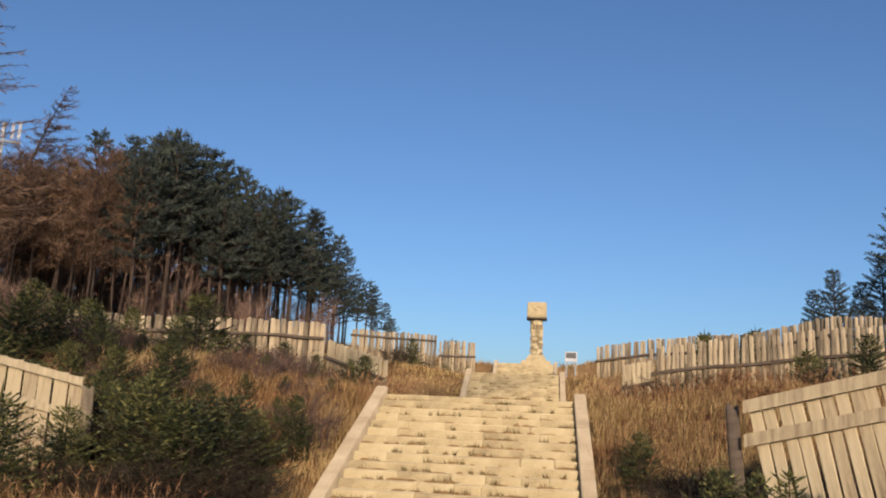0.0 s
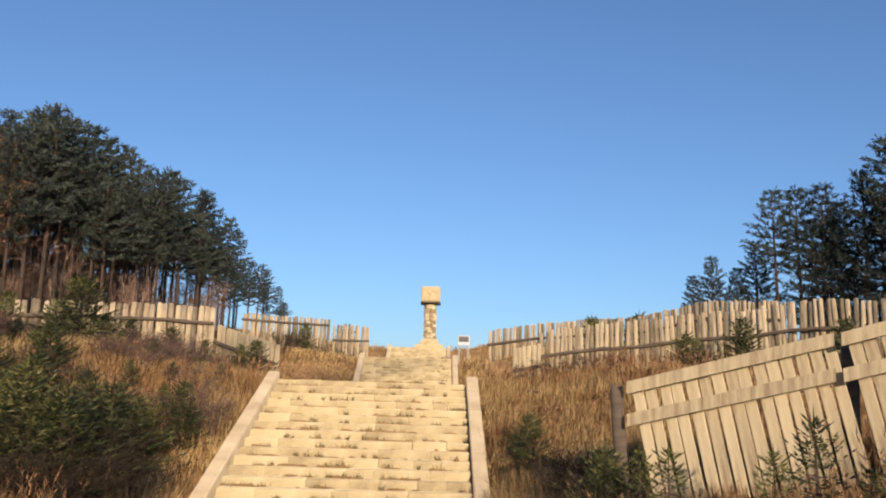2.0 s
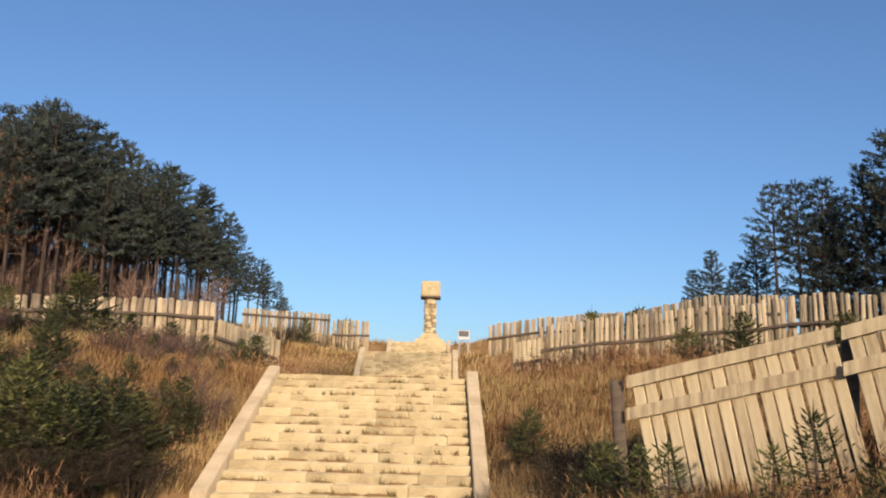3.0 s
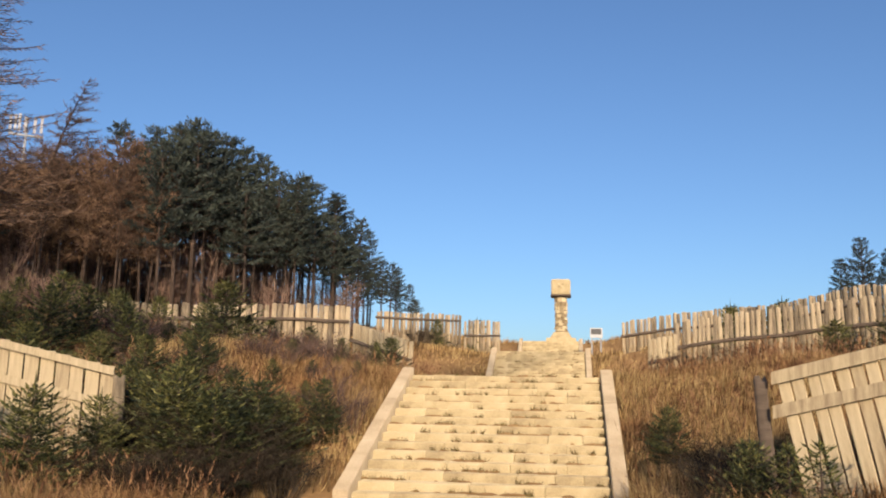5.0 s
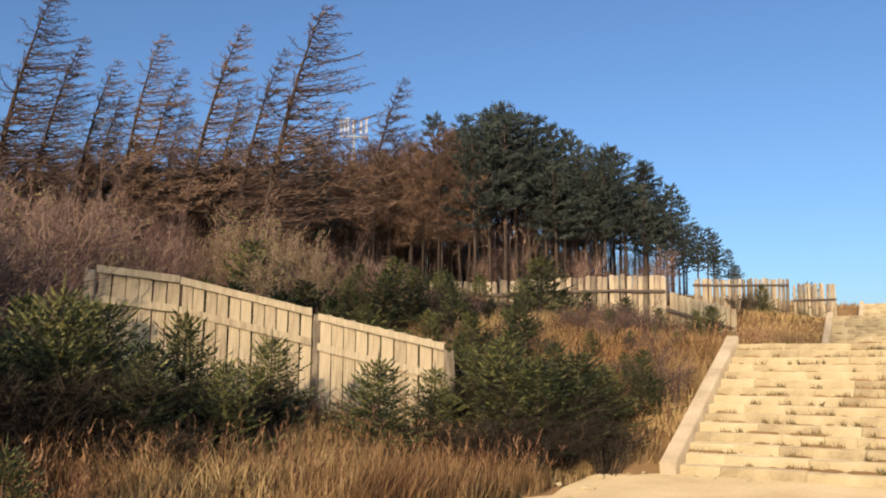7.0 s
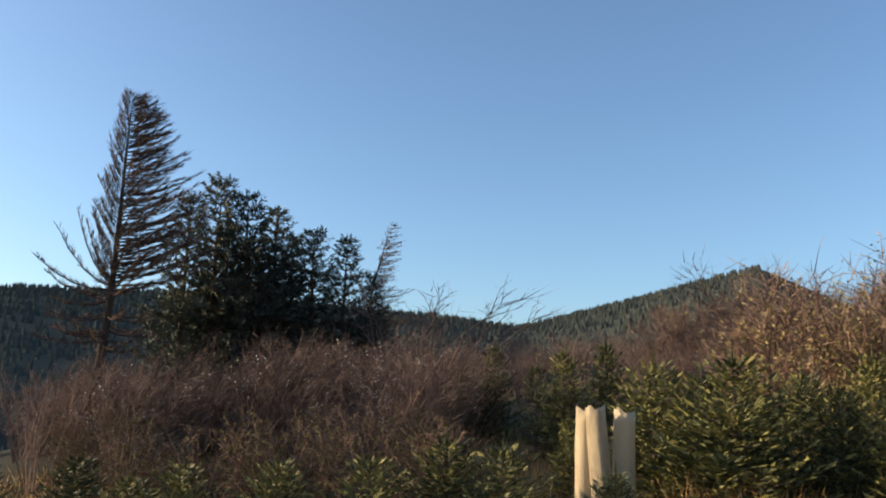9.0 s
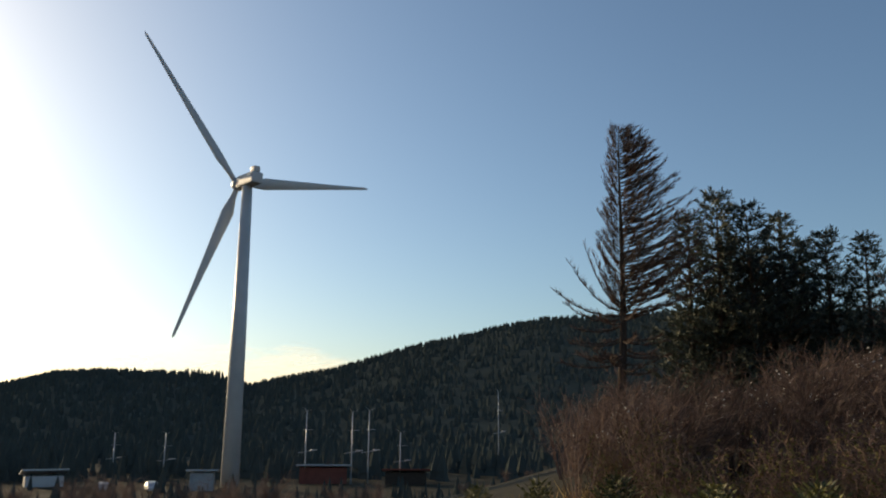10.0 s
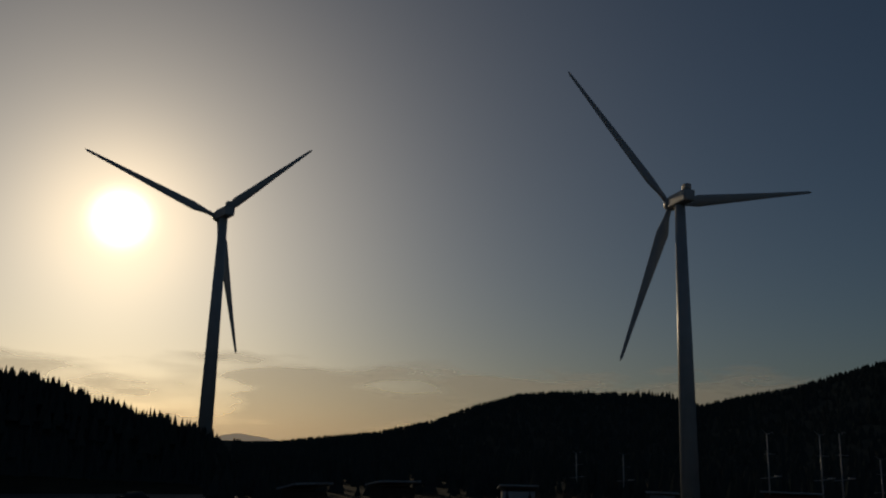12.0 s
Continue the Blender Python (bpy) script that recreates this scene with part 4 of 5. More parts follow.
browns = [brown_tree(211), brown_tree(212, bare=0.52, width=1.5), brown_tree(213, bare=0.38, width=1.9), brown_tree(214, bare=0.42, width=1.6)]
TOPS = [(5.6, 7.4), (7.5, 9.6), (8.8, 11.4), (12, 14.2), (16, 15.6), (20.7, 17.9), (23.2, 16.8), (26, 16.9), (30, 15.8), (36, 14.8), (56, 13.6), (60, 11.0)]
DIST = [(5.6, 76), (8.8, 62), (14, 52), (21, 47), (30, 45), (60, 40)]
rng = random.Random(41)
az = 5.7
while az < 58:
    for row in range(3):
        a = az + rng.uniform(-0.5, 0.5)
        d = lerp_table(DIST, a) + row * 4.0 + rng.uniform(-1.2, 1.2)
        el = lerp_table(TOPS, a) - (0.0 if row == 1 else rng.uniform(0.3, 2.4))
        if a > 43 and row > 1:
            continue
        brown = rng.random() < smooth(21, 27, a) * 0.9
        proto = rng.choice(browns if brown else pines)
        plant(proto, a, d, tall_to(a, d, el), 11.0, rng.uniform(-30, 30) if brown else rng.uniform(0, 360), used, rng.uniform(0.9, 1.15))
    az += 0.95 if az < 24 else 1.1


def thin_tree(seed, h=8.0):
    rng = random.Random(seed)
    trunk, crown = Geo(), Geo()
    top = Vector((rng.uniform(-0.5, 0.5), rng.uniform(-0.5, 0.5), h))
    mid = top * 0.5 + Vector((rng.uniform(-0.2, 0.2), rng.uniform(-0.2, 0.2), 0))
    trunk.tube([(0, 0, -0.4), mid, top], [0.065, 0.045, 0.01], 5)
    for k in range(26):
        t = rng.uniform(0.15, 0.95)
        p = mid * (t * 2) if t < 0.5 else mid.lerp(top, t * 2 - 1)
        a = rng.uniform(0, 6.28)
        d = Vector((math.cos(a), math.sin(a), rng.uniform(0.3, 1.5))).normalized()
        ln = rng.uniform(0.6, 1.7) * (1.2 - 0.7 * t)
        crown.sliver(p, d, ln, 0.045, d.cross(rand_dir(rng)).normalized())
        for q in range(4):
            d2 = (d + rand_dir(rng) * 0.7).normalized()
            crown.sliver(p + d * ln * rng.uniform(0.2, 0.9), d2, ln * 0.5, 0.03, d2.cross(rand_dir(rng)).normalized())
    return tree_thing("bare_tree", "thin leafless tree crowded between the pine trunks", "tree", "thin trees in the wood", trunk, crown, BARK, TWIG)


# thin leafless trees crowded under and behind the pines
thins = [thin_tree(216), thin_tree(217), thin_tree(218), thin_tree(219)]
rng = random.Random(47)
for k in range(290):
    a = 8.5 + 49 * (k + rng.random()) / 290
    d = lerp_table(DIST, a) + rng.uniform(0.5, 17)
    plant(rng.choice(thins), a, d, tall_to(a, d, lerp_table(TOPS, a) - rng.uniform(2.5, 6.0)), 8.0, rng.uniform(0, 360), used, rng.uniform(0.8, 1.2))
geo = Geo()
rng = random.Random(49)
for k in range(9000):
    a = rng.uniform(14, 58)
    d = lerp_table(DIST, a) + rng.uniform(10, 22)
    x, y = polar(a, d)
    g0 = height(x, y)
    top = at_el(d, lerp_table(TOPS, a) - rng.uniform(3.0, 7.0)) - g0
    lean = Vector((rng.gauss(0, 0.25), rng.gauss(0, 0.25), 1)).normalized()
    z = rng.random() ** 1.3 * top
    geo.sliver((x, y, g0 + z * 0.8), lean, rng.uniform(1.2, 3.0), 0.09, Vector((math.cos(radians(a)), math.sin(radians(a)), 0)))
tagged(new("thicket", geo.mesh("thicket", TWIG)), "tangle of thin bare stems deep in the wood", "thicket", kind="stuff")
larches = [larch(221, width=3.3, lean=2.2, sweep=0.65, dense=1.7, left=0.6), larch(222, width=3.0, lean=2.6, low=0.3, sweep=0.55, dense=1.7, left=0.6), larch(223, width=3.7, lean=2.0, sweep=0.7, dense=1.7, left=0.6)]
for az, d, el, k, w in ((51.5, 40, 22.4, 2, 1.05), (54.3, 40, 18.2, 1, 0.8), (49.4, 40, 20.0, 1, 0.9), (47.0, 41, 18.8, 0, 0.95), (44.3, 41, 20.9, 2, 0.9), (43.2, 42, 19.0, 1, 0.9), (40.2, 41, 22.0, 1, 0.95), (37.0, 40, 20.8, 1, 0.9),
                        (35.0, 38, 23.6, 2, 1.2), (28.6, 48, 19.5, 1, 0.95), (31.9, 46, 17.2, 1, 0.7), (46, 43, 17.5, 0, 0.9), (38.6, 43, 18.4, 0, 0.9), (41.8, 44, 17.5, 2, 0.8)):
    plant(larches[k], az + 2.1, d, tall_to(az, d, el), 13.0, az - 8, used, w)
# trees on the right hill
squat = [pine(241, h=8, bare=0.12, width=2.1, label="dark bushy pine beside a lone larch", group="pines on the slope", size=0.75, sparse=1.05, tier=0.6), pine(242, h=8, bare=0.1, width=1.7, label="dark slender pine on the slope", group="pines on the slope", size=0.75, sparse=1.05, tier=0.6)]
rng = random.Random(43)
for az, d, el, k in ((-23.2, 52, 10.2, 2), (-24.6, 54, 9.4, 0), (-22.0, 55, 9.0, 3), (-27.2, 50, 14.2, 1), (-28.6, 50, 14.5, 0), (-29.8, 50, 14.3, 2), (-31.0, 53, 13.2, 1), (-32.4, 50, 14.8, 2), (-34.2, 49, 17.0, 0), (-36.0, 48, 18.5, 2), (-33.2, 53, 13.5, 3), (-37.5, 50, 18.0, 3), (-35, 54, 15, 1), (-30.2, 55, 12.5, 2), (-26.0, 53, 11.0, 0), (-39.5, 49, 18, 1)):
    if k in (0, 1) and az < -26.5:
        plant(pines[k], az, d, tall_to(az, d, el), 11.0, rng.uniform(0, 360), used, 1.1)
    else:
        plant(squat[k % 2], az, d, tall_to(az, d, el), 8.0, rng.uniform(0, 360), used, 1.0)

# lone larch and pines on the slope towards the valley
def lone_larch(seed, h=12.5):
    """Wind-shaped: close upright twigs to windward (-x), long rising branches streaming to leeward (+x)."""
    rng = random.Random(seed)
    trunk, crown = Geo(), Geo()

    def stem(z):
        t = z / h
        return Vector((0.85 * t + 0.1 * math.sin(5 * t) - 0.3 * t * t, 0.1 * math.sin(4 * t), z))

    def bough(p, out, ln, start, end, thick, step, twig):
        pts = [p + out * (ln * s) + Vector((0, 0, ln * (start * s + end * s * s))) for s in (0, 0.25, 0.5, 0.75, 1)]
        trunk.tube(pts, [thick, thick * 0.8, thick * 0.6, thick * 0.4, 0.005], 4, False)
        for j in range(int(ln / step)):
            s = rng.uniform(0.08, 1) * 3.999
            k = int(s)
            along = (pts[k + 1] - pts[k]).normalized()
            d = (along * 0.9 + rand_dir(rng) * 0.45 + Vector((0.25, 0, 0.22))).normalized()
            crown.blade(pts[k].lerp(pts[k + 1], s % 1), d, twig * rng.uniform(0.5, 1.2), rng.uniform(0.014, 0.028), d.cross(rand_dir(rng)).normalized())
    trunk.tube([stem(h * k / 10) - Vector((0, 0, 0.5 if k == 0 else 0)) for k in range(11)], [0.2 * (1 - k / 10.6) for k in range(11)], 7)
    z = h * 0.40
    while z < h * 0.99:
        t = (z / h - 0.40) / 0.60
        lee = 3.5 * (1 - t) ** 0.7 * (0.8 + 0.2 * min(1, 5 * t)) + 0.25
        for k in range(3):
            a = rng.gauss(0, 0.75)
            out = Vector((math.cos(a), math.sin(a), 0))
            bough(stem(z), out, lee * rng.uniform(0.6, 1.08) * (0.65 + 0.35 * math.cos(a)), rng.uniform(0.0, 0.16), rng.uniform(0.22, 0.42), 0.018 + 0.016 * (1 - t), 0.022, 0.36)
        a = math.pi + rng.gauss(0, 0.6)
        bough(stem(z), Vector((math.cos(a), math.sin(a), 0)), (1.0 * (1 - t) ** 0.6 + 0.1) * rng.uniform(0.6, 1.1) * (0.7 if t < 0.12 else 1), 0.5, 0.8, 0.018, 0.012, 0.34)
        z += rng.uniform(0.09, 0.15)
    for zf, ln, start, end in ((0.43, 1.4, 0.3, 1.5), (0.42, 2.0, 0.1, 0.85), (0.41, 2.6, -0.1, 0.5), (0.44, 1.0, 0.4, 1.4), (0.40, 2.2, -0.3, 0.6), (0.38, 2.0, -0.4, 0.4)):  # low limbs to windward with upturned ends
        a = math.pi + rng.uniform(-0.3, 0.3)
        bough(stem(h * zf), Vector((math.cos(a), math.sin(a), 0)), ln, start, end, 0.055, 0.012, 0.32)
    for k in range(22):  # drooping skirt below the crown
        a = rng.uniform(0, 6.28)
        bough(stem(h * rng.uniform(0.24, 0.42)), Vector((math.cos(a), math.sin(a), 0)), rng.uniform(1.2, 2.3), -0.35, 0.35, 0.04, 0.02, 0.34)
    # darker twig colour than the other larches, in place of backlit shade
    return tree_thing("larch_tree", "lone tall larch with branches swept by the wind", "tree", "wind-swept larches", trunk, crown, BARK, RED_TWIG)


plant(lone_larch(231), 122.4, 30, tall_to(121.2, 30, 20.03), 12.5, 121, used)
for az, d, el, k, w in ((115.55, 32, 14.9, 1, 1.0), (117.3, 33, 13.6, 1, 1.0), (113.2, 32, 14.0, 0, 1.0), (111.5, 33, 13.2, 0, 1.0), (110.4, 34, 11.6, 0, 1.0), (108.85, 33, 12.0, 1, 1.1), (106.8, 33, 11.6, 1, 1.0), (104.8, 33, 9.2, 0, 0.9), (114.4, 34, 11.8, 0, 1.1), (112.4, 34, 11.2, 0, 1.1)):
    plant(squat[k], az, d, tall_to(az, d, el), 8.0, az * 37 % 360, used, w)
plant(larches[0], 105.7, 34, tall_to(105.7, 34, 13.1), 13.0, 105, used, 0.9)

# shrubs
bare = shrub(306, stems=7, spread=1.3, sweep=0.35, label="small leafless tree with thin forking branches")
shrubs = [shrub(301), shrub(302, spread=1.5, sweep=0.5), shrub(303, h=2.6), shrub(304, leaves=PALE, stems=20, label="thin shrub with pale dry leaves"), shrub(305, leaves=PALE, spread=1.0, label="slender birch shrub with yellowish leaves"),
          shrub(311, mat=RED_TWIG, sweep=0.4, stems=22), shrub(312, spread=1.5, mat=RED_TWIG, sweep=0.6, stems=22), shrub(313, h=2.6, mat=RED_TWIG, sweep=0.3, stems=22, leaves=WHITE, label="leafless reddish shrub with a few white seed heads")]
olives = [shrub(321, leaves=OLIVE, stems=24, leafy=4, leaf=0.06, label="low shrub with small olive leaves"), shrub(322, leaves=OLIVE, stems=20, spread=1.5, leafy=4, leaf=0.06, sweep=0.3, label="low shrub with small olive leaves")]
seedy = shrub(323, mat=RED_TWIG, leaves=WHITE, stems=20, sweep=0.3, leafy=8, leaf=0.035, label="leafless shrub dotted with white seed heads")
birch = shrub(307, leaves=PALE, stems=26, spread=1.0, label="birch sapling with small yellowish leaves", leaf=0.06, leafy=5)
rng = random.Random(53)
for k in range(34):  # thicket below the larches and the brown conifers
    az = 27 + 31 * (k + rng.random()) / 34
    d = rng.uniform(25, 33)
    plant(shrubs[rng.choice((0, 1, 2, 0, 2, 3))], az, d, tall_to(az, d, rng.uniform(5.6, 7.8) + smooth(32, 48, az) * 3.0), 2.5, rng.uniform(0, 360), used, 0.85)
rng = random.Random(51)
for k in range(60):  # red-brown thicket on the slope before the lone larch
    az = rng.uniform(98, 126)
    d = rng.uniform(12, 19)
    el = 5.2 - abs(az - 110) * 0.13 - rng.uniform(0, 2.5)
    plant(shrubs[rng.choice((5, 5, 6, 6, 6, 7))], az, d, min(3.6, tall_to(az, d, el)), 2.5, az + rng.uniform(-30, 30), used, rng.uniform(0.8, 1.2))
for k in range(26):  # olive shrubs before the red-brown thicket
    az = 97 + 26 * (k + rng.random()) / 26
    d = rng.uniform(9.0, 13.0)
    plant(rng.choice(olives), az, d, tall_to(az, d, rng.uniform(-4.0, 0.8)), 2.5, rng.uniform(0, 360), used, rng.uniform(0.9, 1.5))
for az, d, el in ((105.0, 13.5, 3.2), (102.6, 12.5, 4.2), (100.4, 13.0, 4.6), (103.8, 11.5, 1.6), (99.2, 10.8, -1.0), (107.8, 12.0, 1.0), (101.0, 10.2, -2.6)):
    plant(seedy, az, d, tall_to(az, d, el), 2.5, az * 41 % 360, used, 0.9)
for k in range(95):  # grey thicket along the hill
    az = rng.uniform(52, 86)
    d = rng.uniform(15, 40)
    el = lerp_table([(52, 9), (58, 11.0), (66, 11.0), (72, 9.9), (79, 9.6), (84, 8.0), (97, 5.5)], az) - rng.uniform(0, 3.5)
    plant(shrubs[rng.choice((0, 2, 0, 2, 3, 4))], az, d, min(5.5, tall_to(az, d, el)), 2.5, rng.uniform(0, 360), used, rng.uniform(0.9, 1.4))
for k in range(46):  # brush below the wood
    az = rng.uniform(24, 56)
    d = rng.uniform(24, 40)
    el = lerp_table([(24, 5.0), (31, 6.0), (38, 8.0), (56, 10.8)], az) - rng.uniform(0, 3.0)
    plant(shrubs[rng.choice((0, 2, 3, 2, 0))], az, d, min(5.5, tall_to(az, d, el)), 2.5, rng.uniform(0, 360), used, rng.uniform(0.7, 1.1))
dims = [shrub(325, stems=30, mat=DARK_TWIG_SHADE, label="low tangle of dark twigs, also shade between firs"), shrub(326, stems=26, spread=1.6, sweep=0.4, mat=DARK_TWIG_SHADE, label="low tangle of dark twigs, also shade between firs")]
for k in range(40):  # low brush between the young firs, coloured dark for the shade there
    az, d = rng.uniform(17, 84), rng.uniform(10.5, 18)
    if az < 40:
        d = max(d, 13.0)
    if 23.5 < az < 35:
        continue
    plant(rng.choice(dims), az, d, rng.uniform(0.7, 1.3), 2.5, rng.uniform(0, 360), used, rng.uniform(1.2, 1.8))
far_brush, low_brush, undergrowth, hollows = [], [], [], []
for k in range(60):  # dark brush and saplings beyond the firs
    az = rng.uniform(85, 101)
    d = rng.uniform(14, 48)
    far_brush.append((shrubs[rng.choice((5, 6, 7))], az, d, tall_to(az, d, rng.uniform(2.5, 6.0)) * 0.9, rng.uniform(0, 360), rng.uniform(0.8, 1.3)))
for k in range(70):  # low russet brush on the grass below the palisades
    az, d = rng.uniform(9, 25), rng.uniform(17, 29)
    low_brush.append((shrubs[rng.choice((5, 6))], az, d, rng.uniform(0.4, 1.0), rng.uniform(0, 360), rng.uniform(1.0, 1.6)))
hollow = shrub(315, stems=46, spread=1.3, mat=DARK_TWIG_SHADE, label="low tangled brush coloured near black as shade under the firs")
for k in range(46):  # added brush, near black to paint the shade in hollows between the firs
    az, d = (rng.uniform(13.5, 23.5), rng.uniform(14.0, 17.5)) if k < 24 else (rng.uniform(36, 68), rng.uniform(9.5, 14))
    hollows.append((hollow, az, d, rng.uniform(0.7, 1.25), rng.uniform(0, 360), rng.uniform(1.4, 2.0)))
brush_stuff("dark_brush", "low tangled brush coloured near black as shade under the firs", hollows)
bpy.data.objects.remove(hollow.children[0])
bpy.data.objects.remove(hollow)
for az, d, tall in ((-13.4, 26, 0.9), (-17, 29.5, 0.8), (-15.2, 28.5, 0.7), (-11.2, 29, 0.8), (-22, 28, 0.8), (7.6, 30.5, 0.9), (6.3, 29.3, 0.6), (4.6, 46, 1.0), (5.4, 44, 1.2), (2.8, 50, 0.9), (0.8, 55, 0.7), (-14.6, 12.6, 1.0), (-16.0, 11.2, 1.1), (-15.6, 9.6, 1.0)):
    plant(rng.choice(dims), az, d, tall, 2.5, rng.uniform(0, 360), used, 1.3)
for k in range(44):  # dark brush on the edge of the valley
    az = rng.uniform(122, 176)
    d = rng.uniform(26, 60)
    far_brush.append((shrubs[rng.choice((5, 6, 7))], az, d, tall_to(az, d, rng.uniform(-4.6, -3.0)) if az < 168 else 0.9, rng.uniform(0, 360), rng.uniform(1.0, 1.6)))
brush_stuff("far_brush", "dark reddish brush along the edge of the valley", far_brush)
brush_stuff("low_brush", "low russet brush in the grass below the palisades", low_brush)
for az, d, el in ((34.2, 25, 8.6), (35.6, 26, 9.2), (36.8, 24, 8.8), (38.0, 26, 9.8), (33.2, 24, 7.2), (39.2, 27, 9.6), (36.2, 22, 7.4)):  # yellowish birches behind the panels
    plant(birch, az, d, tall_to(az, d, el), 2.5, az * 53 % 360, used, 0.8)
for k in range(14):  # tall saplings filling the wood's depth
    az = rng.uniform(20, 57)
    undergrowth.append((shrubs[rng.choice((0, 2))], az, lerp_table(DIST, az) + rng.uniform(12, 24), rng.uniform(6.0, 8.5), rng.uniform(0, 360), 0.6))
for k in range(52):
    az = rng.uniform(10, 57)
    d = lerp_table(DIST, az) + rng.uniform(-2, 16)
    undergrowth.append((shrubs[rng.choice((0, 2, 2))], az, d, rng.uniform(2.5, 5.0), rng.uniform(0, 360), rng.uniform(0.8, 1.1)))
brush_stuff("undergrowth", "leafless undergrowth and saplings in the wood", undergrowth)
for az, d, el in ((102.6, 30, 9.8), (98.6, 29, 8.4), (99.8, 33, 7.4)):
    plant(bare, az, d, tall_to(az, d, el), 2.5, 97, used, 1.15)

# dry grass
nrng = np.random.default_rng(7)


def grass_field(count, az0, az1, d0, d1, tall, seed_keep):
    v, f = [], []
    tries = made = 0
    while made < count * 3 and tries < count * 3:
        tries += 1
        az, d = nrng.uniform(az0, az1), math.sqrt(nrng.uniform(d0 * d0, d1 * d1))
        x, y = polar(az, d)
        e = Vector((x, y, 0)) - S0
        u, w = e.dot(CX), e.dot(AX)
        if -2.6 < u < 2.6 and -0.3 < w < 60:
            continue
        if -3.4 < u < 2.4 and w <= 0.1:
            continue
        if noise.noise((x * 0.5, y * 0.5, seed_keep)) < nrng.uniform(-0.55, 0.1):
            continue
        z = height(x, y) - 0.05
        for b in range(3):
            bx, by = x + nrng.uniform(-0.16, 0.16), y + nrng.uniform(-0.16, 0.16)
            hgt = tall * nrng.uniform(0.4, 1.2) * max(0.3, 0.72 + 0.5 * noise.noise((x * 0.35, y * 0.35, 9)) + 0.6 * noise.noise((x * 1.7, y * 1.7, 4)))
            lx, ly = nrng.normal(0.06, 0.26) * hgt, nrng.normal(0, 0.26) * hgt
            a = nrng.uniform(0, 6.28)
            wd = 0.0026 + 0.00036 * d
            sx, sy = math.cos(a) * wd, math.sin(a) * wd
            o = len(v)
            if d < 10.5:
                mx, my, mz = bx + lx * 0.35, by + ly * 0.35, z + hgt * 0.6
                v += [(bx - sx, by - sy, z), (bx + sx, by + sy, z), (mx + sx * 0.8, my + sy * 0.8, mz), (mx - sx * 0.8, my - sy * 0.8, mz), (bx + lx, by + ly, z + hgt)]
                f += [(o, o + 1, o + 2, o + 3), (o + 3, o + 2, o + 4)]
                made += 1
            else:
                v += [(bx - sx, by - sy, z), (bx + sx, by + sy, z), (bx + lx, by + ly, z + hgt)]
                f.append((o, o + 1, o + 2))
                made += 1
    return v, f


geo = Geo()
for args in ((51480, -42, 85, 6.0, 15, 0.62, 1), (22440, -42, 60, 15, 23, 0.48, 2), (19800, -42, 60, 23, 31, 0.34, 8), (10560, -20, -3, 13, 24, 0.45, 5), (7920, 4, 18, 13, 24, 0.45, 6), (9240, -14, 12, 24, 50, 0.36, 7), (14520, -36, 28, 31, 75, 0.45, 3), (3300, 82, 135, 6, 14, 0.4, 4)):
    v, f = grass_field(*args)
    geo.add(v, f)
tagged(new("dry_grass", geo.mesh("dry_grass", GRASS)), "tall golden-brown dry grass over the slopes", "grass", kind="stuff")

# russet weeds with seed heads among the grass
geo = Geo()
rng = random.Random(57)
for k in range(15000):
    az, d = rng.uniform(-36, 60), 6.5 + 24 * rng.random() ** 1.4
    x, y = polar(az, d)
    e = Vector((x, y, 0)) - S0
    u, w = e.dot(CX), e.dot(AX)
    if (-2.6 < u < 2.6 and w > -0.3) or (-3.4 < u < 2.4 and w <= 0.1) or noise.noise((x * 0.4, y * 0.4, 21)) < rng.uniform(-0.45, 0.3):
        continue
    base = Vector((x, y, height(x, y) - 0.05))
    d0 = Vector((rng.gauss(0.05, 0.22), rng.gauss(0, 0.22), 1)).normalized()
    tall = rng.uniform(0.35, 0.85)
    wide = 0.003 + 0.0006 * d
    across = Vector((math.cos(radians(az)), math.sin(radians(az)), 0))
    geo.sliver(base, d0, tall, wide, across)
    for j in range(5):
        c = base + d0 * tall * rng.uniform(0.45, 1.0)
        d1 = (d0 + rand_dir(rng) * 0.7).normalized()
        geo.sliver(c, d1, rng.uniform(0.06, 0.2), wide * 1.6, d1.cross(rand_dir(rng)).normalized())
tagged(new("dry_weeds", geo.mesh("dry_weeds", RUST)), "russet dry weeds standing among the grass", "weeds", kind="stuff")

# conifers on the far hills
geo = Geo()
rng = random.Random(61)
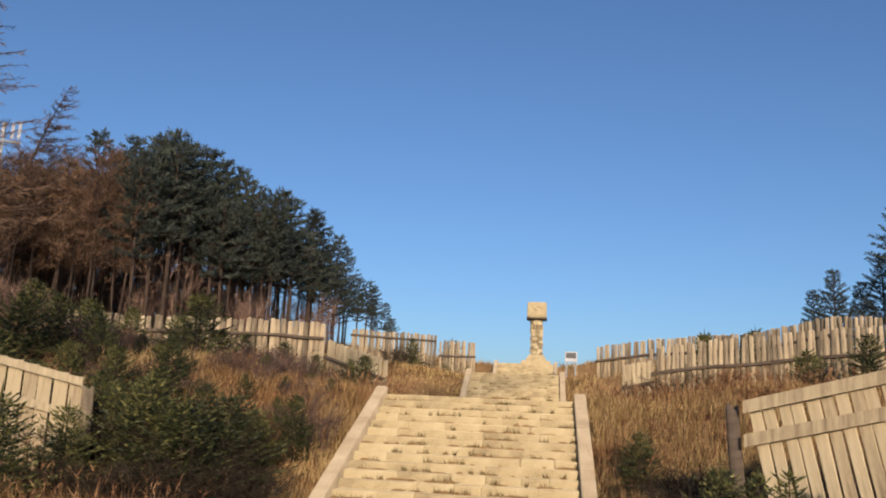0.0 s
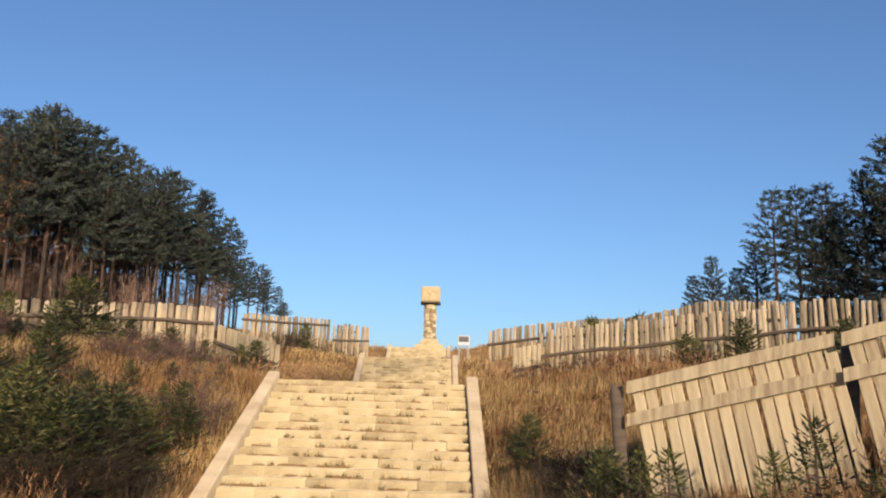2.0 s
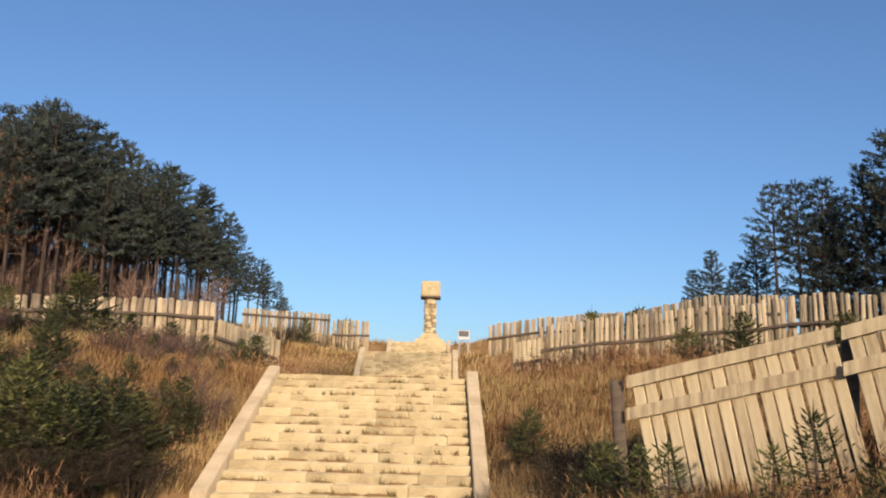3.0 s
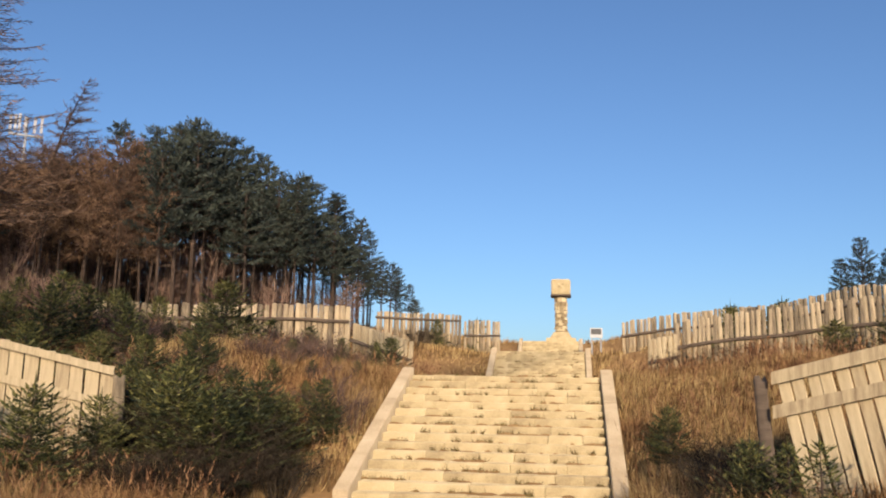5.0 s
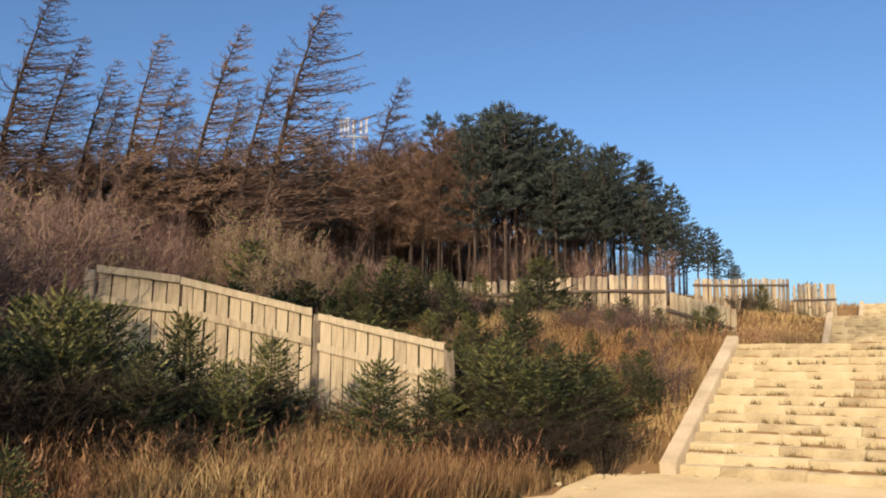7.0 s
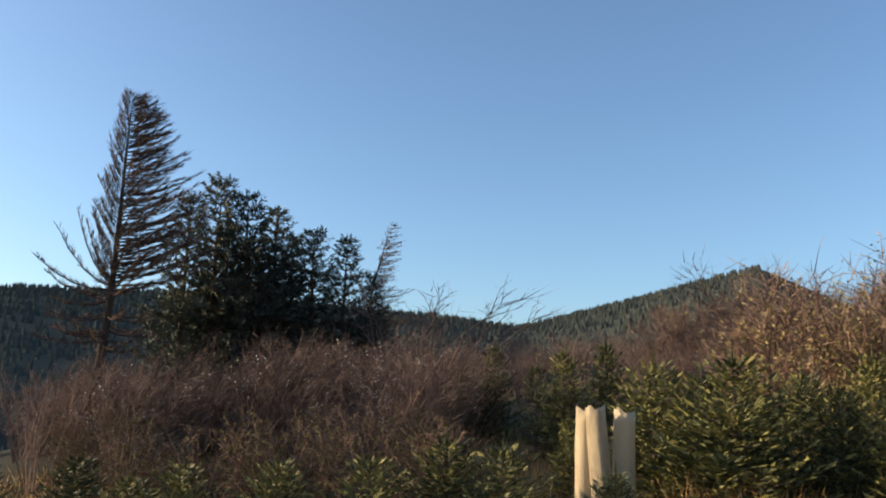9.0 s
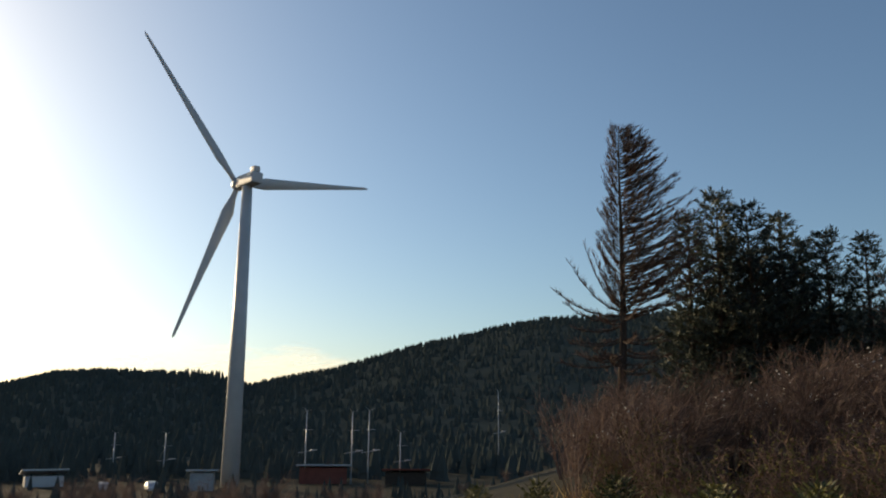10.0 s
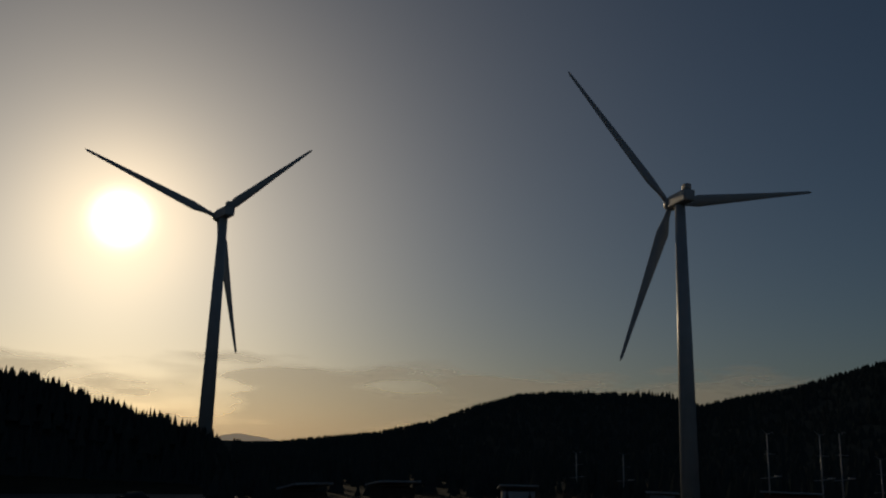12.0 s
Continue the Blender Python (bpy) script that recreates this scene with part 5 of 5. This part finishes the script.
for k in range(20000):
    if k < 16000:
        az = rng.uniform(79, 177)
        d = 1200 * (1.01 - rng.random() ** 1.25 * 0.78)
        h = rng.uniform(5, 9.5) * (0.5 + 0.5 * d / 1200)
    elif k < 17600:
        az = rng.uniform(177, 215)
        d = rng.uniform(157, 174)
        h = rng.uniform(1.6, 3.6)
    elif k < 18400:
        az = rng.uniform(171, 178.5)
        d = rng.uniform(125, 560)
        h = rng.uniform(2.5, 5.0)
    else:
        az = rng.uniform(118, 176)
        d = rng.uniform(75, 280)
        h = rng.uniform(2.0, 5.0) * (0.6 if d < 150 else 1.2)
        if (125 < d < 160 and (rng.random() < 0.7 or 137 < az < 144)) or (az > 163 and d < 140):
            continue
    p = spot(az, d)
    w = h * rng.uniform(0.25, 0.42)
    for t in range(2):
        z0, z1, ww = p.z + h * (0.1 + 0.36 * t) - 1, p.z + h * (0.62 + 0.38 * t), w * (1 - 0.36 * t)
        a0 = rng.uniform(0, 6)
        o = len(geo.v)
        geo.v += [(p.x + ww * math.cos(a0 + j * 1.5708) * rng.uniform(0.8, 1.2), p.y + ww * math.sin(a0 + j * 1.5708), z0) for j in range(4)] + [(p.x, p.y, z1)]
        geo.f += [(o + j, o + (j + 1) % 4, o + 4) for j in range(4)]
for k in range(17):  # a row with bare trunks on the saddle of the ridge
    p = spot(148.3 + 2.4 * (k + rng.random()) / 17, 1195)
    h = rng.uniform(17, 22)
    p.z -= 5
    geo.tube([(p.x, p.y, p.z - 2), (p.x, p.y, p.z + h * 0.7)], [0.5, 0.35], 4, False)
    geo.tube([(p.x, p.y, p.z + h * 0.5), (p.x, p.y, p.z + h * 0.75), (p.x, p.y, p.z + h)], [1.0, 1.9, 0.3], 6)
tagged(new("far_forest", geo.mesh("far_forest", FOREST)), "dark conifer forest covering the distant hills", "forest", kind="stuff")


# ---- wind turbines ----
def turbine(seed, hub, blade, phase):
    """Tower up to the hub's height, nacelle and rotor; the rotor looks along -y."""
    ob = tagged(new("wind_turbine"), "white wind turbine with three blades in the valley", "wind turbine", "wind turbines")
    g = Geo()
    g.tube([(0, 0, -1.5), (0, 0, hub * 0.5), (0, 0, hub - 1.0)], [1.5, 1.2, 0.85], 24)
    child("tower", g.mesh("tower", STEEL, True), ob)
    g = Geo()
    g.box((-1.05, -2.2, hub - 0.95), (1.05, 3.2, hub + 1.0))
    g.box((-0.6, 1.6, hub + 1.0), (0.6, 3.0, hub + 2.1))
    child("nacelle", bevelled(g, 0.3, 2).mesh("nacelle", STEEL), ob)
    g = Geo()
    g.tube([(0, -4.6, hub), (0, -4.2, hub), (0, -3.4, hub), (0, -2.2, hub)], [0.25, 0.8, 1.15, 1.2], 16)
    rotor = child("rotor_hub", g.mesh("rotor_hub", STEEL, True), ob)
    g = Geo()
    ring = []
    secs = [(0.6, 0.9, 0.9, 0), (2.5, 1.0, 0.8, 20), (5.5, 2.1, 0.45, 16), (12, 1.6, 0.3, 8), (20, 1.0, 0.18, 3), (blade - 0.6, 0.5, 0.1, 0), (blade, 0.12, 0.04, 0)]
    n = 10
    for s, chord, thick, twist in secs:
        for j in range(n):
            a = 2 * math.pi * j / n
            x, y = chord / 2 * math.cos(a) + chord * 0.12, thick / 2 * math.sin(a)
            c, q = math.cos(radians(twist)), math.sin(radians(twist))
            g.v.append((x * c - y * q, x * q + y * c, s))
    for k in range(len(secs) - 1):
        for j in range(n):
            g.f.append((k * n + j, k * n + (j + 1) % n, (k + 1) * n + (j + 1) % n, (k + 1) * n + j))
    g.f.append(tuple((len(secs) - 1) * n + j for j in range(n)))
    me = g.mesh("rotor_blade", STEEL, True)
    for k in range(3):
        child("rotor_blade", me, rotor, Matrix.Translation((0, -3.3, hub)) @ Matrix.Rotation(radians(phase + 120 * k), 4, "Y"))
    return ob


for az, d, el, phase, yaw in ((147.5, 142, 15.98, -80, 210), (178.85, 175, 14.3, -47, 202)):
    p = spot(az, d)
    t = turbine(1, at_el(d, el) - p.z, 29.0, phase)
    t.matrix_world = Matrix.Translation(p) @ pose(0, 0, 0, 0, 0, az + yaw)


# ---- valley: lamp poles, sheds, car park ----
def lamp_pole(tall):
    ob = tagged(new("street_lamp"), "slender white pole with a small wind rotor", "street lamp", "poles in the valley")
    g = Geo()
    g.tube([(0, 0, -0.5), (0, 0, tall)], [0.14, 0.08], 8)
    child("pole", g.mesh("pole", STEEL, True), ob)
    g = Geo()
    g.tube([(-1.3, 0, tall * 0.42), (1.6, 0, tall * 0.45)], [0.05, 0.05], 6)
    arm = child("arm", g.mesh("arm", STEEL), ob)
    g = Geo()
    g.tube([(-0.5, 0.12, tall * 0.74), (1.3, 0.12, tall * 0.74)], [0.035, 0.035], 6)
    child("crossbar", g.mesh("crossbar", STEEL), ob)
    g = Geo()
    g.box((0.9, -0.25, tall * 0.45), (2.0, 0.25, tall * 0.45 + 0.18))
    child("lamp_head", bevelled(g, 0.05).mesh("lamp_head", GREY), arm)
    for k in range(3):
        g = Geo()
        a = radians(k * 120 + 20)
        g.add([(0, -0.1, tall), (0.08, -0.1, tall), (1.1 * math.cos(a) + 0.04, -0.12, tall + 1.1 * math.sin(a)), (0, -0.06, tall), (1.1 * math.cos(a), -0.06, tall + 1.1 * math.sin(a))], ((0, 1, 2), (3, 4, 2), (0, 2, 4, 3)))
        child("vane", g.mesh("vane", STEEL), ob)
    return ob


proto = lamp_pole(12)
first = True
for az, d, el in ((142.8, 150, 0.93), (139.8, 150, 0.9), (138.7, 150, 1.0), (151.6, 160, -0.6), (154.6, 170, -0.6), (130.1, 230, 2.3), (136.6, 150, -0.4)):
    p = spot(az, d)
    k = (at_el(d, el) - p.z) / 12
    m = Matrix.Translation(p) @ pose(0, 0, 0, 0, 0, az + 20) @ Matrix.Diagonal((1, 1, k, 1))
    if first:
        proto.matrix_basis = m
        first = False
    else:
        s = proto.scale.copy()
        copy_thing(proto, m @ Matrix.Diagonal((1 / s.x, 1 / s.y, 1 / s.z, 1)))


def shed(az, d, wide, deep, tall, roof_rise, turn, label, roof_mat, wall_mat=None):
    ob = tagged(new("shed"), label, "building", "low buildings in the valley")
    g = Geo()
    g.box((-wide / 2, -deep / 2, -0.5), (wide / 2, deep / 2, tall))
    child("wall", g.mesh("wall", wall_mat or BARK), ob)
    g = Geo()
    e = 0.6
    w, q = wide / 2 + e, deep / 2 + e
    g.add([(-w, -q, tall), (w, -q, tall), (w, q, tall + roof_rise), (-w, q, tall + roof_rise), (-w, -q, tall + 0.25), (w, -q, tall + 0.25), (w, q, tall + roof_rise + 0.25), (-w, q, tall + roof_rise + 0.25)],
          ((3, 2, 1, 0), (4, 5, 6, 7), (0, 1, 5, 4), (1, 2, 6, 5), (2, 3, 7, 6), (3, 0, 4, 7)))
    child("roof", g.mesh("roof", roof_mat), ob, label="pitched metal roof")
    for k in range(max(2, int(wide / 2.5))):
        g = Geo()
        x = -wide / 2 + (k + 0.5) * wide / max(2, int(wide / 2.5))
        g.box((x - 0.6, -deep / 2 - 0.05, 0.9), (x + 0.6, -deep / 2 + 0.02, 2.1))
        child("window", g.mesh("window", DARK), ob)
    p = spot(az, d)
    ob.matrix_world = Matrix.Translation(p) @ pose(0, 0, 0, 0, 0, az + turn)
    return ob


RED = ramp_material("red_roof", [(0.16, 0.04, 0.025), (0.24, 0.06, 0.04), (0.30, 0.09, 0.06)], scale=1, fine=8, bump=0.2)
shed(172.3, 118, 4.2, 5.0, 2.6, 1.0, 205, "small hut with a shiny sloping metal roof", GREY)
shed(166.6, 125, 5.0, 5.0, 3.0, 0.8, 200, "low house with a grey sloping metal roof", GREY)
shed(141.6, 152, 8.0, 5.0, 2.6, 0.4, 180, "long low red-walled shed with a pale roof", STEEL, RED)
shed(136.2, 150, 7.0, 4.0, 2.0, 0.4, 180, "low brown shed in the valley", RED)
shed(149.2, 136, 3.4, 3.0, 2.6, 0.3, 175, "small pale kiosk at the foot of a tower", STEEL, GREY)
shed(158.4, 150, 5.5, 4.0, 1.6, 0.9, 185, "low pale greenhouse in the valley", STEEL, STEEL)


# car park
geo = Geo()
az0, az1, n = 176.5, 200.0, 24
for k in range(n + 1):
    az = az0 + (az1 - az0) * k / n
    for d in (104 + 3 * math.sin(k), 128, 152 + 2 * math.sin(k * 1.7)):
        x, y = polar(az, d)
        geo.v.append((x, y, height(x, y) + 0.05))
for k in range(n):
    for j in range(2):
        geo.f.append((3 * k + j, 3 * k + j + 1, 3 * k + j + 4, 3 * k + j + 3))
car_park = tagged(new("car_park", geo.mesh("car_park", ASPHALT)), "grey asphalt car park in the valley", "car park", kind="structure")
for k in range(9):  # painted bay lines
    g = Geo()
    for side in (-0.07, 0.07):
        for d in (109, 112, 115):
            x, y = polar(183.2 + 0.75 * k + side * 0.45, d)
            g.v.append((x, y, height(x, y) + 0.06))
    g.f = [(0, 1, 4, 3), (1, 2, 5, 4)]
    child("bay_line", g.mesh("bay_line", STEEL), car_park)


def car(az, d, turn, paint, label):
    ob = tagged(new("car"), label, "car", "parked cars")
    g = Geo()
    prof = [(-2.2, 0.35), (2.2, 0.35), (2.25, 0.75), (1.3, 0.9), (0.7, 1.4), (-1.2, 1.45), (-1.9, 0.95), (-2.25, 0.85)]
    g.v = [(x, -0.85 if z < 1 else -0.65, z) for x, z in prof] + [(x, 0.85 if z < 1 else 0.65, z) for x, z in prof]
    m = len(prof)
    g.f = [tuple(range(m)), tuple(reversed(range(m, 2 * m)))] + [(j, j + m, (j + 1) % m + m, (j + 1) % m) for j in range(m)]
    child("body", bevelled(g, 0.06).mesh("body", paint), ob)
    wheel = Geo()
    wheel.tube([(0, -0.1, 0), (0, 0.1, 0)], [0.32, 0.32], 14)
    me = wheel.mesh("wheel", DARK)
    for x in (-1.35, 1.35):
        for y in (-0.8, 0.8):
            child("wheel", me, ob, Matrix.Translation((x, y, 0.32)))
    p = spot(az, d)
    ob.matrix_world = Matrix.Translation(p + Vector((0, 0, 0.06))) @ pose(0, 0, 0, 0, 0, turn)


PAINT = ramp_material("dark_car_paint", [(0.02, 0.022, 0.025), (0.03, 0.032, 0.036), (0.04, 0.042, 0.046)], scale=1, fine=5, bump=0, rough=0.25)
car(182.8, 129, 5, PAINT, "dark hatchback parked on the asphalt")
car(180.9, 113, 8, PAINT, "dark saloon parked near the hut")
car(155.1, 133, 60, STEEL, "pale car parked among the scrub")
car(152.2, 133, 70, STEEL, "pale car parked beside a lamp pole")

# ---- small things ----
# aerials over the wood
ob = tagged(new("antenna_mast"), "mast with white panel aerials above the wood", "antenna")
p = spot(31.0, 75)
top = at_el(75, 16.6)
g = Geo()
g.tube([(0, 0, -0.5), (0, 0, top - p.z)], [0.16, 0.10], 8)
child("mast", g.mesh("mast", GREY), ob)
g = Geo()
g.box((-1.3, -0.15, top - p.z - 1.6), (1.3, 0.15, top - p.z - 1.45))
platform = child("platform", g.mesh("platform", GREY), ob)
for k, x in enumerate((-1.2, -0.85, -0.55, -0.1, 0.6, 1.1)):
    g = Geo()
    g.box((x - 0.11, -0.3, top - p.z - 1.3 + 0.08 * (k % 2)), (x + 0.11, -0.16, top - p.z + 0.1 * (k % 3)))
    child("panel_aerial", bevelled(g, 0.02).mesh("panel_aerial", STEEL), platform)
ob.matrix_world = Matrix.Translation(p) @ pose(0, 0, 0, 0, 0, 31)

# sign beside the monument
ob = tagged(new("sign_board"), "small dark sign on a pale frame by the steps", "sign")
p = spot(-6.8, 58)
z = at_el(58, 4.45) - p.z
g = Geo()
g.box((-0.42, -0.05, z - 0.12), (0.42, 0.05, z + 0.55))
sign_frame = child("frame", bevelled(g, 0.02).mesh("frame", STEEL), ob, label="pale frame")
g = Geo()
g.box((-0.34, -0.075, z + 0.1), (0.34, -0.05, z + 0.48))
child("board", g.mesh("board", DARK), sign_frame, label="dark panel")
for x in (-0.3, 0.3):
    g = Geo()
    g.tube([(x, 0, -0.3), (x, 0, z - 0.1)], [0.05, 0.05], 6)
    child("post", g.mesh("post", GREY), ob)
ob.matrix_world = Matrix.Translation(p) @ pose(0, 0, 0, 0, 0, -6.8)


# rough posts beside the board panels
def rough_post(az, d, top_el, r, lean_x, lean_y, seed, label="rough dark wooden post beside the fence", mat=None):
    rng = random.Random(seed)
    ob = tagged(new("wooden_post"), label, "post", "rough posts")
    p = spot(az, d)
    h = at_el(d, top_el) - p.z
    g, n = Geo(), 16
    bumps = [rng.uniform(0.86, 1.06) for _ in range(n)]
    for k, f in enumerate((0.0, 0.25, 0.5, 0.75, 0.92, 1.0)):
        for a in range(n):
            t = 2 * math.pi * a / n
            rr = r * bumps[a] * (1 - 0.16 * f) * rng.uniform(0.97, 1.03)
            g.v.append((rr * math.cos(t) + 0.012 * math.sin(5 * f), rr * math.sin(t), -0.3 + (h + 0.3) * f + (rng.uniform(-0.09, 0.03) if f == 1.0 else 0)))
    for k in range(5):
        for a in range(n):
            g.f.append((k * n + a, k * n + (a + 1) % n, (k + 1) * n + (a + 1) % n, (k + 1) * n + a))
    g.v.append((0, 0, h - 0.05))
    g.f += [(5 * n + a, 5 * n + (a + 1) % n, 6 * n) for a in range(n)]
    child("post", g.mesh("post", mat or POLE, True), ob)
    ob.matrix_world = Matrix.Translation(p) @ pose(0, 0, 0, lean_y, lean_x, az)
    return ob


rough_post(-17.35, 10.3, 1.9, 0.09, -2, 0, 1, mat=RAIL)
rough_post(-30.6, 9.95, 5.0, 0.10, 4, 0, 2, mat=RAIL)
rough_post(33.2, 16.6, 3.6, 0.12, 1, 0, 3)
rough_post(24.2, 15.9, 1.2, 0.12, 0, 0, 4)
rough_post(47.5, 17.3, 6.0, 0.12, 0, 0, 5)
rough_post(88.2, 8.9, 0.8, 0.13, 3, 0, 8)
rough_post(90.6, 8.8, 0.8, 0.12, 2, 0, 6, "split weathered wooden post with a broken top", POLE)
rough_post(89.2, 8.7, 1.0, 0.13, -3, 0, 7, "split weathered wooden post with a broken top", POLE)


# loose stones along the landing's edge
rng = random.Random(81)
stones = []
for k in range(4):
    bm = bmesh.new()
    bmesh.ops.create_icosphere(bm, subdivisions=1, radius=0.5)
    for vert in bm.verts:
        vert.co *= rng.uniform(0.7, 1.15)
        vert.co.z *= 0.55
    me = bpy.data.meshes.new("loose_stone")
    bm.to_mesh(me)
    bm.free()
    me.materials.append(STONE)
    stones.append(me)
for k in range(26):
    u, v = (rng.uniform(-3.7, -2.6), rng.uniform(-3.5, 0.3)) if k % 3 else (rng.uniform(2.1, 2.8), rng.uniform(-3.0, 0.2))
    if k > 20:
        u, v = rng.uniform(-2.2, 2.0), rng.uniform(-0.5, -0.1)
    q = STAIR @ Vector((u, v, 0))
    ob = tagged(new("loose_stone", stones[k % 4]), "small broken yellow stone lying on the landing", "stone", "loose stones")
    w = rng.uniform(0.05, 0.16)
    ob.matrix_world = Matrix.Translation((q.x, q.y, max(0.0, height(q.x, q.y) - 0.03) + w * 0.2)) @ pose(0, 0, 0, 0, 0, rng.uniform(0, 360)) @ Matrix.Diagonal((w * rng.uniform(1, 1.8), w, w, 1))
